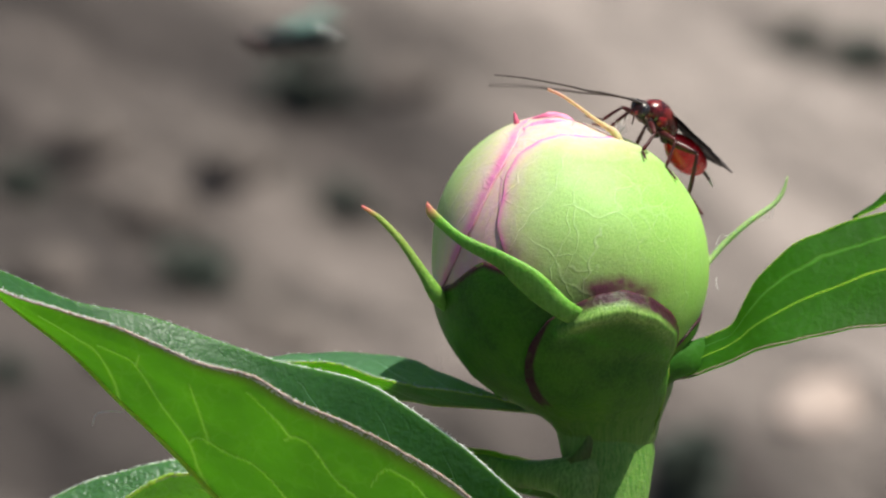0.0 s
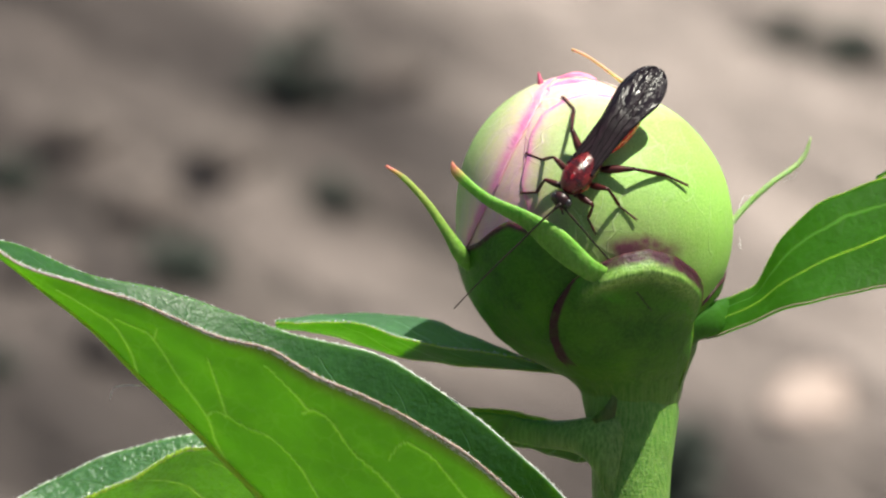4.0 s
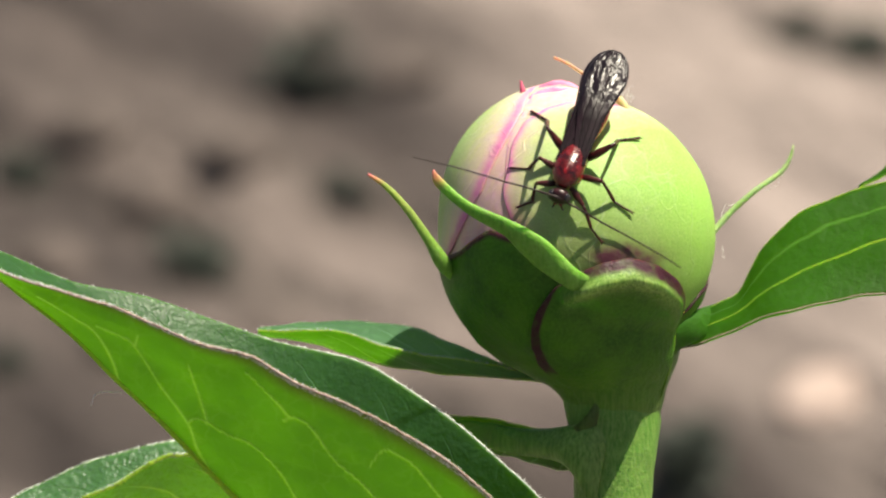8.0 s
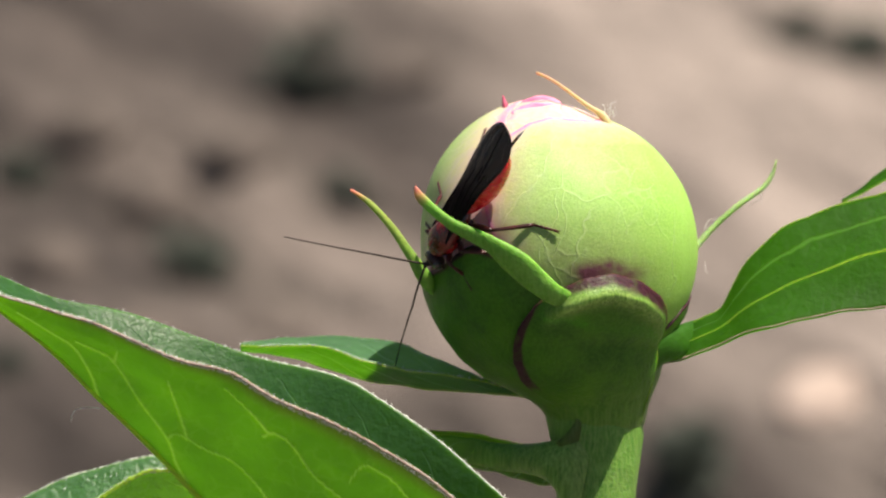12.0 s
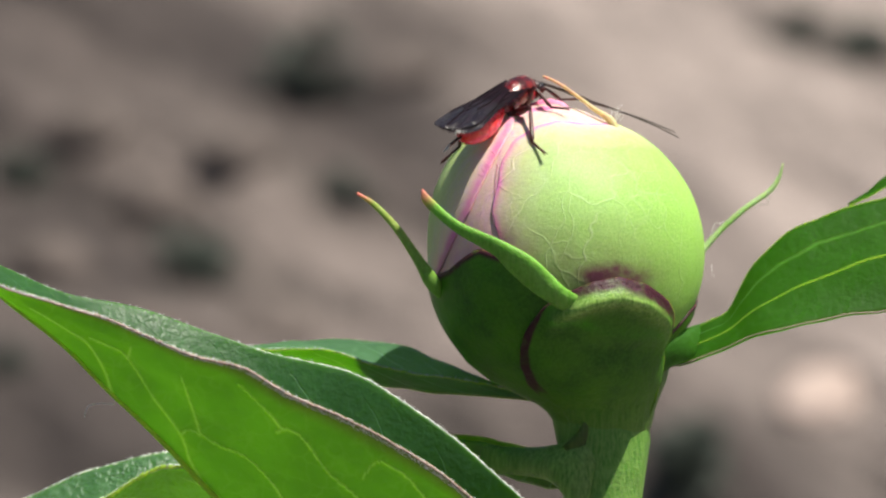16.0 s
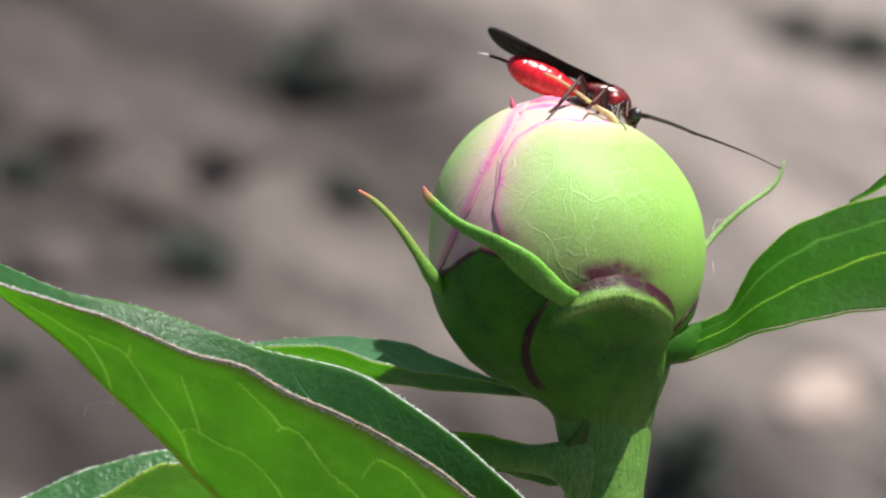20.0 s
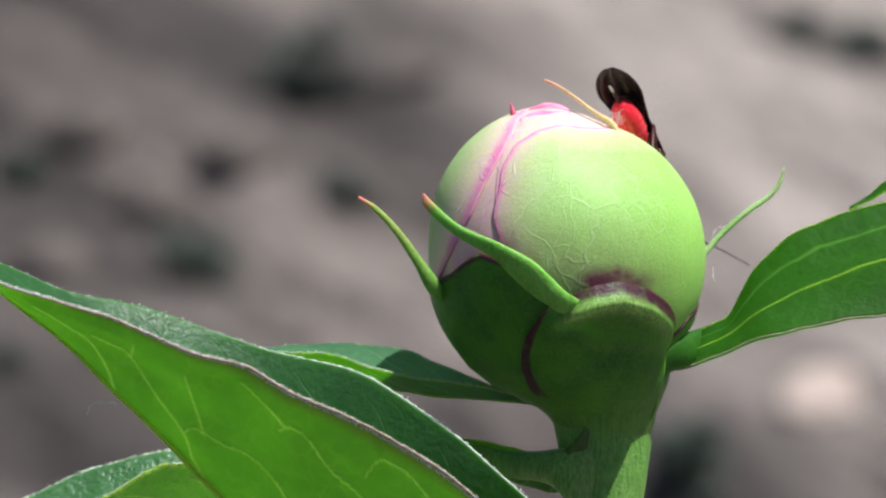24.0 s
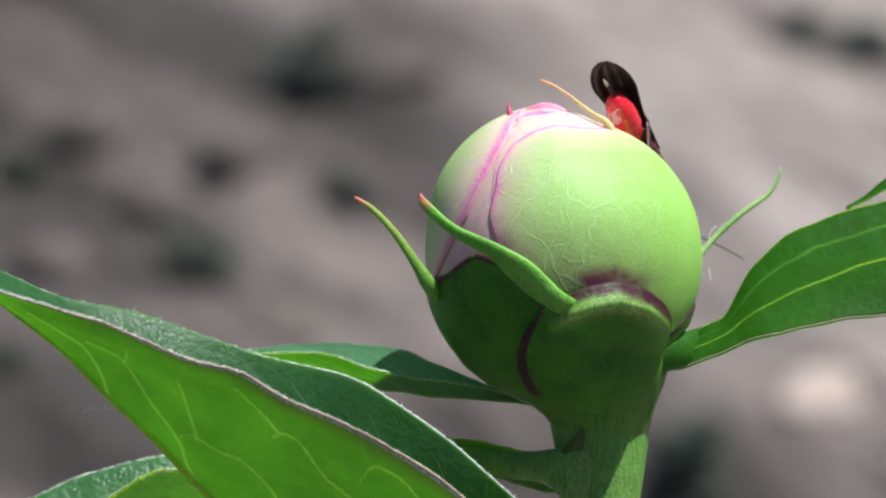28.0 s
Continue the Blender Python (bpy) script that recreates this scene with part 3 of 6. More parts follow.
def build_bud(plant):
    core = Geo()
    ball(core, (0, 0, 0), (1, 1, 1), 72, 54)
    pts, tones = [], []
    for p in core.points:
        d = Vector(p).normalized()
        a, f = math.degrees(math.atan2(d.x, -d.y)), math.degrees(math.asin(max(-1, min(1, d.z))))
        pts.append(BUD + d * (heart(a, f) - 0.35))
        tones.append((0.3, 0.0, 1))
    core.points, core.tones = pts, tones
    bud = part("bud", core, PETAL, plant, "tight cream and pink inner petals")

    # broad outer petal over the front and one side
    grid, tones = [], []
    for i in range(72):
        f = -60 + 132 * i / 71
        a0 = lerp_table(OUTER_EDGE, f)
        row, trow = [], []
        for j in range(80):
            u = j / 79
            a = a0 + (205 - a0) * u ** 1.35
            d = (a - a0) * math.cos(radians(f))
            if f > 48 and a < 80:                # the rim runs across the crown there
                d = min(d, max(0.0, lerp_table(((-32, 49), (-23, 58), (-5, 64), (26, 67.2), (46, 68.6), (66, 69.5)), a) - f))
            low = f - 14 * ramp(a, 80, 120) * ramp(f, 40, 72)
            side = a + 1.2 * noise.noise((f * 0.09, 0.0, 7.0)) * math.exp(-d / 8)
            wave = 0.10 * noise.noise((f * 0.06, a * 0.05, 1.0)) + 0.03 * noise.noise((f * 0.2, a * 0.2, 3.0))
            full = max(BUD_R + wave - 0.5 * ramp(f, 70, 90), heart(side, low) + 0.13 + 0.3 * wave)
            edge = heart(side, low) + 0.03           # the rim hugs the petals within
            row.append(on_ball(BUD, edge + (full - edge) * ramp(d, 0.0, 9.0), side, low))
            pink = 0.95 * math.exp(-(d / 1.7) ** 2) + 0.62 * math.exp(-d / 7) * (0.45 + 0.55 * ramp(f, 60, 0))
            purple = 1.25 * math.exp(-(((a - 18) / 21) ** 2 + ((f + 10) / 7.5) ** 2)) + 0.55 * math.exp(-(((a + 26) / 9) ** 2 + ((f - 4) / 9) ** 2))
            # purple-grey stain near the foot, with the lower bud's shade put in too
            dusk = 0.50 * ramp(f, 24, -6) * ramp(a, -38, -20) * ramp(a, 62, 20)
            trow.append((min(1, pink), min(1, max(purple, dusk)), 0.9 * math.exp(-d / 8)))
        grid.append(row)
        tones.append(trow)
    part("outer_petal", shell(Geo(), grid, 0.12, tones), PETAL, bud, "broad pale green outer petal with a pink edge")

    # petal on the other side, flushed pink towards its edge
    grid, tones = [], []
    for i in range(64):
        f = -45 + 123 * i / 63
        a0 = lerp_table(LEFT_EDGE, f)
        row, trow = [], []
        for j in range(52):
            a = a0 - (215 + a0) * (j / 51) ** 1.3
            d = (a0 - a) * math.cos(radians(f))
            low = f - 28 * ramp(-a, 95, 140) * ramp(f, 20, 80)
            row.append(on_ball(BUD, heart(a, low) + 0.05 + 0.02 * noise.noise((f * 0.06, a * 0.05, 5.0)), a, low))
            trow.append((min(1, 0.9 * math.exp(-((d - 1.9) / 2.6) ** 2) + 0.42 * math.exp(-d / 11) * ramp(f, 60, 5)), 0.75 * math.exp(-d / 2.5) * ramp(f, 14, -6), 0.95 * math.exp(-(d / 18) ** 2)))
        grid.append(row)
        tones.append(trow)
    part("outer_petal", shell(Geo(), grid, -0.12, tones), PETAL, bud, "pale green outer petal flushed pink")

    # cream petals folded between the two, one over the other
    for name, lift, shift, blush in (("inner_petal", -0.10, 16, 0.20), ("inner_petal", -0.03, 5, 0.10)):
        grid, tones = [], []
        for i in range(56):
            f = (-34 if lift < -0.04 else 16) + (116 if lift < -0.04 else 66) * i / 55
            right = lerp_table(OUTER_EDGE, f) + shift if f < 50 else lerp_table(((50, -31), (58, -20), (64, 4), (68, 40), (72, 80), (82, 110)), f) + shift
            left = lerp_table(LEFT_EDGE, f) - 14 if lift < -0.04 else right - lerp_table(((16, 4), (28, 6), (40, 8), (52, 14), (60, 34), (70, 80), (82, 110)), f)
            row, trow = [], []
            for j in range(36):
                a = right + (left - right) * j / 35
                d = abs(a - left) * math.cos(radians(f))
                row.append(on_ball(BUD, heart(a, f) + lift + 0.03 * noise.noise((f * 0.08, a * 0.06, 8.0 + shift)), a, f))
                trow.append((min(1, blush + 0.26 * ramp(f, 45, 0) + (0.6 * math.exp(-d / 1.2) if lift > -0.04 else 0.0)), 0.0, 0.95))
            grid.append(row)
            tones.append(trow)
        part(name, shell(Geo(), grid, -0.06, tones), PETAL, bud, "cream inner petal with a pink edge")

    # rosy petal tips at the crown: thin ruffled sheets that overlap
    for n, (pts, tall, lean) in enumerate(((((6.7, -3.6, 11.55), (8.0, -3.4, 12.2), (9.3, -3.1, 12.45), (10.6, -2.8, 12.25), (11.8, -2.4, 11.6)), 1.1, -0.5),
                                           (((6.6, -1.2, 11.8), (7.9, -1.0, 12.75), (9.2, -0.8, 13.1), (10.5, -0.5, 12.85), (11.9, 0, 11.9)), 1.5, -0.25))):
        p = spline(pts, 40)
        grid = []
        for k, q in enumerate(p):
            u = k / 39
            rim = 0.14 * noise.noise((u * 5, n * 3.0, 1.0)) + 0.05 * noise.noise((u * 19, n * 5.0, 2.0))
            row = []
            for v in np.linspace(-1, 0, 10):
                curl = 0.22 * math.sin(u * 9 + n) * (1 + v) + lean * tall * v * -1.0
                row.append((q[0], q[1] + curl, q[2] + tall * v * (0.04 + 0.96 * math.sin(math.pi * min(1.0, max(0.0, u))) ** 0.7) + rim * (1 + v)))
            grid.append(row)
        part("petal_tip", shell(Geo(), grid, 0.16), RUFFLE, bud, "rosy ruffled petal tip")
    g = Geo()
    tube(g, spline(((6.37, -2, 11.4), (6.18, -2, 12.25), (5.98, -2, 13.15)), 8), np.linspace(0.5, 0.06, 8), 8)
    part("petal_tip", g, CRIMSON, bud, "small pointed crimson petal tip")

    # horn on the outer petal's apex
    p = spline(((15.24, -2, 10.01), (14.78, -2.3, 11.3), (13.34, -2.3, 12.29), (11.35, -2.3, 13.79), (10.05, -2.3, 14.63), (8.91, -2.3, 15.13)), 26)
    tones = [(ramp(i, 12, 25) * 0.42, 0, 0.35 * ramp(i, 7, 2)) for i in range(26)]
    g = Geo()
    tube(g, p, [0.5 * math.exp(-(i / 5.0) ** 1.5) + 0.27 - 0.004 * i for i in range(26)], 10, tones, flat=0.7)
    part("horn", g, HORN, bud, "thin yellow horn with a red tip")
    rnd = random.Random(11)
    g = Geo()
    for _ in range(16):
        a = Vector((15.25, -1.5, 11.17)) + Vector((rnd.uniform(-.3, .5), rnd.uniform(-.5, .3), 0))
        b = a + Vector((rnd.uniform(-.2, .6), rnd.uniform(-.3, .3), rnd.uniform(.5, 1.2)))
        c = b + Vector((rnd.uniform(-.5, .5), rnd.uniform(-.4, .4), rnd.uniform(-.1, .4)))
        tube(g, spline((a, b, c), 8), [0.012] * 8, 4)
    part("hairs", g, SILK, bud, "fine white hairs")
    return bud


def on_cup(r, a, f):
    """As on_ball, but the underside runs down into the stem."""
    r += 0.35 * max(0.0, -math.sin(radians(a))) * ramp(-f, 8, 42)      # a little fuller on one side
    if f > -40:
        return on_ball(BUD, r, a, f)
    q = ramp(-f, 40, 84)                       # half-width, shift and depth of the cup below its middle
    at = lambda *v: float(np.interp(q, (0, 0.2, 0.4, 0.58, 0.72, 0.86, 1.0), v))
    w = at(9.55, 8.9, 7.75, 6.2, 4.95, 4.3, 3.7) + (r - 12.5) * 0.766 * (1 - q)
    x = BUD.x + at(0, 0.45, 1.25, 2.25, 3.05, 3.4, 3.4)
    z = BUD.z - at(8.03, 9.6, 11.2, 12.5, 13.6, 15.0, 16.6) - (r - 12.5) * 0.64 * (1 - q)
    a = radians(a)
    return (x + w * math.sin(a), BUD.y - w * math.cos(a), z)


def sepal_cup(top, r, low, flare, margin):
    a0, a1 = top[0][0], top[-1][0]
    grid, tones = [], []
    for j in range(60):
        a = a0 + (a1 - a0) * j / 59
        t = lerp_table(top, a)
        row, trow = [], []
        for i in range(36):
            v = (i / 35) ** 0.7
            f = low + (t - low) * v
            d = t - f
            out = flare(a) * math.exp(-((d - 7) / 4.2) ** 2)
            row.append(on_cup(r + out + 0.07 * noise.noise((a * 0.06, f * 0.06, r)), a, f))
            # pale lip: sunlight on the flared ledge is put into the third tone
            trow.append((0, 1.0 - ramp(d, margin(a) * 0.85, margin(a) * 1.1), min(1, 0.5 * flare(a) * math.exp(-((d - 7.5) / 4.4) ** 2) + 0.28 * ramp(-f, 62, 84))))
        grid.append(row)
        tones.append(trow)
    return shell(Geo(), grid, -0.4, tones)


def build_calyx(plant):
    front_top = [(-44, -66), (-31, -52), (-27.5, -45), (-20, -32), (-10.5, -21.5), (0, -14.7), (8.9, -11), (19.8, -8.9), (32, -11.8), (44, -17.8), (51, -23), (58, -33), (62, -45), (64, -70)]
    left_top = [(-155, -18), (-100, -14), (-77, -10.4), (-57, -7), (-47, -2), (-38.6, 1.9), (-25, -2), (-10, -14), (5, -35), (22, -60)]
    right_top = [(42, -62), (60, -38), (75, -24), (95, -19), (120, -17), (160, -20), (215, -40)]
    front = part("sepal", sepal_cup(front_top, 12.95, -84, lambda a: 1.4 * ramp(a, -10, 4) * ramp(a, 60, 30), lambda a: lerp_table(((-50, 0.05), (-45, 0.3), (-40, 1), (-36, 5), (-31, 11), (-26, 12), (-21, 9), (-15, 4.5), (-10, 0.6), (-3, 0.5), (3, 3.0), (20, 4.4), (42, 5.6), (52, 3.0), (58, 0.5)), a)), SEPAL, plant,
                 "green sepal with a curled purple margin")
    left = part("sepal", sepal_cup(left_top, 12.5, -83, lambda a: 0.0, lambda a: 2.6), SEPAL, plant, "dark green cupped sepal with a purple margin")
    right = part("sepal", sepal_cup(right_top, 12.45, -83, lambda a: 0.2, lambda a: 1.8), SEPAL, plant, "green sepal with a purple margin")

    def awn(owner, points, widths, flat, side, label, red=0.8, skin=AWN):
        p = spline([(*q, w) for q, w in zip(points, widths)], 40)
        w, p = p[:, 3], p[:, :3]
        tones = [(min(1, red * (0.20 * ramp(i, 8, 28) + 1.0 * ramp(i, 34, 39))), 0, 0.2) for i in range(40)]
        g = Geo()
        tube(g, p, w, 14, tones, flat=flat, side=side)
        part("awn", g, skin, owner, label)

    g = Geo()
    band(g, ((-1.62, -12.0, 5.1), (-1.0, -12.3, 4.4), (1.43, -13.0, 2.3), (4.85, -13.8, 0.75), (7.7, -14.0, -0.75), (9.3, -13.9, -2.2), (10.7, -13.6, -3.5), (12.8, -12.0, -4.7)),
         ((-1.78, -12.0, 4.9), (-1.5, -12.1, 3.7), (1.2, -12.4, 1.35), (4.4, -12.8, -0.55), (5.9, -12.7, -2.1), (7.6, -12.6, -3.6), (9.6, -12.8, -4.95), (11.9, -11.2, -6.1)),
         (0.08, 0.28, 0.36, 0.42, 0.5, 0.5, 0.5, 0.3), 64, 20, [(0.8 * ramp(i, 7, 1), 0, 0.2) for i in range(64)])
    part("awn", g, AWN, front, "curved leafy sepal point with a reddish tip")
    awn(left, ((0.6, -3.2, -4.82), (-0.79, -5.4, -3.07), (-2.07, -6.1, -1.04), (-3.9, -6.4, 1.63), (-5.82, -6.5, 3.7), (-7.4, -6.5, 4.79)),
        (0.25, 0.68, 0.46, 0.34, 0.26, 0.12), 0.7, (0.8, 0.1, 0.6), "slender sepal point with a red tip")
    awn(right, ((21.37, 7.5, -2.74), (23.19, 8.5, -0.56), (24.99, 9, 1.48), (27.28, 9, 3.51), (29.42, 9, 5.04), (30.34, 9, 6.26), (30.74, 9, 7.63)),
        (0.5, 0.52, 0.5, 0.46, 0.42, 0.34, 0.10), 0.55, (0.6, 0.2, 0.7), "pale slender sepal point", 0.0, PALE_AWN)


def build_silk(plant):
    """Stray threads that cling to the sepal point behind the bud."""
    rnd = random.Random(4)
    g = Geo()
    for a, b in (((24.62, 8.6, 2.19), (24.28, 8, 1.07)), ((24.28, 8, -1.47), (24.44, 7, -2.59)), ((29.06, 9, 4.53), (29.73, 9, 4.94)), ((28.3, 9, 3.51), (28.91, 9, 4.02)), ((29.42, 9, 4.63), (28.91, 9, 3.82)), ((24.73, 8.8, 2.29), (25.45, 9, 2.39))):
        m = (Vector(a) + Vector(b)) / 2 + Vector((rnd.uniform(-.4, .4), 0, rnd.uniform(-.3, .3)))
        tube(g, spline((a, m, b), 8), [0.018] * 8, 4)
    part("silk_threads", g, SILK, plant, "fine white threads")


def build_stem(plant):
    rows = [((12.8, 0, -8.45), 4.2), ((13.7, 0, -12.45), 4.4), ((14.1, 0, -14.45), 4.36), ((14.35, 0, -15.95), 4.26), ((14.35, 0, -17.05), 4.14), ((14.35, 0, -18.2), 4.0), ((14.25, 0, -22.05), 3.5), ((14.15, 0, -27.95), 3.35)]
    p = [r[0] for r in rows]
    w = [r[1] for r in rows]
    for k in range(1, 30):                     # down to the soil
        s = 22.0 * k
        p.append((14.15 + 0.6 * math.sin(k * 0.5), 0.375 * s, -27.95 - 0.927 * s))
        w.append(3.35 + 0.02 * k)
    q = spline([(*a, b) for a, b in zip(p, w)], 150)
    g = Geo()
    tube(g, q[:, :3], q[:, 3], 42, [(0, 0, 0.28 + 0.47 * ramp(i, 2, 9)) for i in range(150)], ribs=7, rib_depth=0.010)
    stem = part("stem", g, STEM, plant, "ribbed green stem")
    g = Geo()
    tube(g, spline(((11.6, -3.2, -17.9), (12.1, -3.7, -17.0), (12.5, -3.95, -16.0), (12.75, -4.05, -14.8)), 10), np.linspace(1.15, 0.12, 10), 8, [(0, 0.5, 0.2)] * 10, flat=0.35, side=(1, 0, 0))
    part("bract", g, SEPAL, stem, "small purplish bract")
    # foot of the short leaf, which clasps the stem
    g = Geo()
    band(g, ((13.9, -3.5, -17.0), (12.9, -3.55, -17.05), (11.6, -3.3, -17.12), (10.2, -2.2, -17.3), (8.3, -0.4, -17.6), (6.0, 1.2, -17.65), (3.0, 2.4, -17.2)),
         ((12.3, -2.9, -25.5), (11.6, -2.8, -23.6), (11.0, -2.5, -22.0), (9.9, -1.6, -20.75), (8.2, 0.0, -20.3), (6.0, 1.8, -20.1), (3.0, 3.2, -19.5)),
         (0.5, 0.9, 1.2, 1.2, 0.9, 0.5, 0.02), 36, 18, [(0, 0.2 * ramp(i, 8, 2), 0.5 - 0.2 * ramp(i, 8, 24)) for i in range(36)])
    part("leaf_foot", g, STEM, stem, "green leaf foot clasping the stem")
    return stem


def build_leaf(plant, near, keel, far, material, label, thick=0.22, margin=0.09, count=80, mid=0.16, billow=0.5, skins=None, down=0, veins=(), mark=False):
    """A leaf folded along its keel, with margins, midrib and side veins as parts."""
    a, k, b = spline(near, count), spline(keel, count), spline(far, count)
    cols = 90 if veins else 14
    grid = []
    for i in range(count):
        row = []
        for j in range(2 * cols + 1):
            t = (j - cols) / cols
            q = k[i] * (1 - abs(t)) + (a[i] if t < 0 else b[i]) * abs(t)
            bulge = math.sin(math.pi * abs(t)) * billow
            across = (b[i] - a[i])
            lift = np.array((0.0, 0.35, -1.0)) * (1 if t >= 0 else 0.6)
            q = q + lift * bulge * min(1, np.linalg.norm(across) / 6)
            q = q + np.array((0.1, 0.3, 1.0)) * 0.16 * noise.noise((i * 12.8 / count, t * 4, thick * 30)) * min(1, np.linalg.norm(across) / 5)
            row.append(q)
        grid.append(row)
    grid = np.array(grid)
    g = Geo()
    g.layer = "blade"
    drawn = np.zeros((count, 2 * cols + 1))
    for path in veins:                          # side veins drawn on the near half, finer towards their ends
        p = spline([(u * 60, v * 12, 0) for u, v in path], 24 * len(path))
        p = np.array([grid[int(u / 60 * (count - 1)), int(round((v / 12 + 1) * cols))] for u, v, _ in p])
        for n, q in enumerate(p):
            w = 0.15 - 0.055 * n / len(p)
            drawn = np.maximum(drawn, np.clip(1.35 - np.linalg.norm(grid - q, axis=2) / w, 0, 1))
    shell(g, grid, thick, [[(i / (count - 1), abs(j - cols) / cols, (0.5 + 0.5 * drawn[i, j]) if (veins or mark) and j <= cols else 0.0) for j in range(2 * cols + 1)] for i in range(count)])
    leaf = part("leaf", g, material, plant, label)

    def spot(s, t):
        x, y = s * (count - 1), (t + 1) * cols
        i, j = min(int(x), count - 2), min(int(y), 2 * cols - 1)
        u, v = x - i, y - j
        return (grid[i, j] * (1 - u) * (1 - v) + grid[i + 1, j] * u * (1 - v) + grid[i, j + 1] * (1 - u) * v + grid[i + 1, j + 1] * u * v)

    if mid:
        g = Geo()
        tube(g, [spot(s, 0.0) for s in np.linspace(0.01, 1, 60)], np.linspace(mid * 0.4, mid * 1.5, 60), 8)
        part("midrib", g, VEIN, leaf, "pale green midrib")
    if margin:
        for side in (-1.0, 1.0):
            g = Geo()
            rnd = random.Random(int(side) + 5)
            skin = (skins or (MARGIN_RED, MARGIN))[0 if side < 0 else 1]
            wide = margin * (1.2 if skin is MARGIN_RED and down else 1.0)
            tube(g, [spot(s, side) + np.array((0, rnd.uniform(-.5, .5) * wide, rnd.uniform(-.5, .5) * wide)) for s in np.linspace(0.0, 1, 260)], [wide * rnd.uniform(0.7, 1.35) for _ in range(260)], 6)
            edge = part("margin", g, skin, leaf, "reddish downy margin" if skin is MARGIN_RED else "finely downy pale margin" if skin is MARGIN else "pale green margin")
            if down:                             # fine down along the edge and on the upper face
                g = Geo()
                for k in range(down):
                    t = side * (1 - 0.03 * rnd.random()) if k % 4 or side < 0 else 1 - 0.9 * rnd.random() ** 1.5
                    q = spot(rnd.random() ** 0.9, t)
                    long = rnd.uniform(0.5, 1.0) * (1.0 if abs(t) > 0.96 else 0.45)
                    e = q + long * np.array((rnd.uniform(-.25, .25), rnd.uniform(-.25, .1), rnd.uniform(0.08, .36)))
                    tube(g, (q, (q + e) / 2 + rnd.uniform(-.03, .03), e), (0.044, 0.036, 0.014), 3)
                part("down", g, DOWN, edge, "fine white down")
    return leaf


def side_blade(plant):
    return build_leaf(plant,
        ((18.32, 0.5, -8.66), (20.82, 0.6, -7.86), (23.94, 0.8, -6.36), (25.35, 0.9, -5.61), (26.45, 1, -3.46), (27.87, 1.2, -1.2), (30.88, 1.3, 1.45), (33.4, 1.5, 2.66), (36.42, 1.6, 3.66), (39.33, 1.7, 4.47), (43.97, 1.9, 5.32), (51, 2, 4.57)),
        ((18.25, -1.5, -9.67), (20.98, -1.6, -9.22), (23.82, -1.7, -7.92), (25.71, -1.8, -6.92), (26.8, -1.9, -6.03), (28.44, -2, -4.93), (31.17, -2, -3.54), (34.16, -2.1, -2.34), (37.14, -2.2, -1.19), (39.62, -2.3, -0.45), (44.58, -2.4, 0.8), (50.55, -2.5, 3.03)),
        ((18.26, -1, -11.03), (20.97, -1.8, -10.31), (24.42, -2.6, -9.0), (26.62, -3.4, -8.0), (28.06, -4.2, -7.5), (29.78, -4.5, -7.05), (32.5, -4.5, -6.45), (35.48, -4.5, -5.9), (37.96, -4.5, -5.6), (40.43, -4.5, -5.35), (45.39, -4.5, -4.66), (50.34, -4.5, 1.54)),
        LEAF_SIDE, "green leaf beside the bud with a clear midrib", mid=0.08, count=90, margin=0.05, skins=(VEIN, MARGIN_RED), thick=0.3, billow=0.15, mark=True)


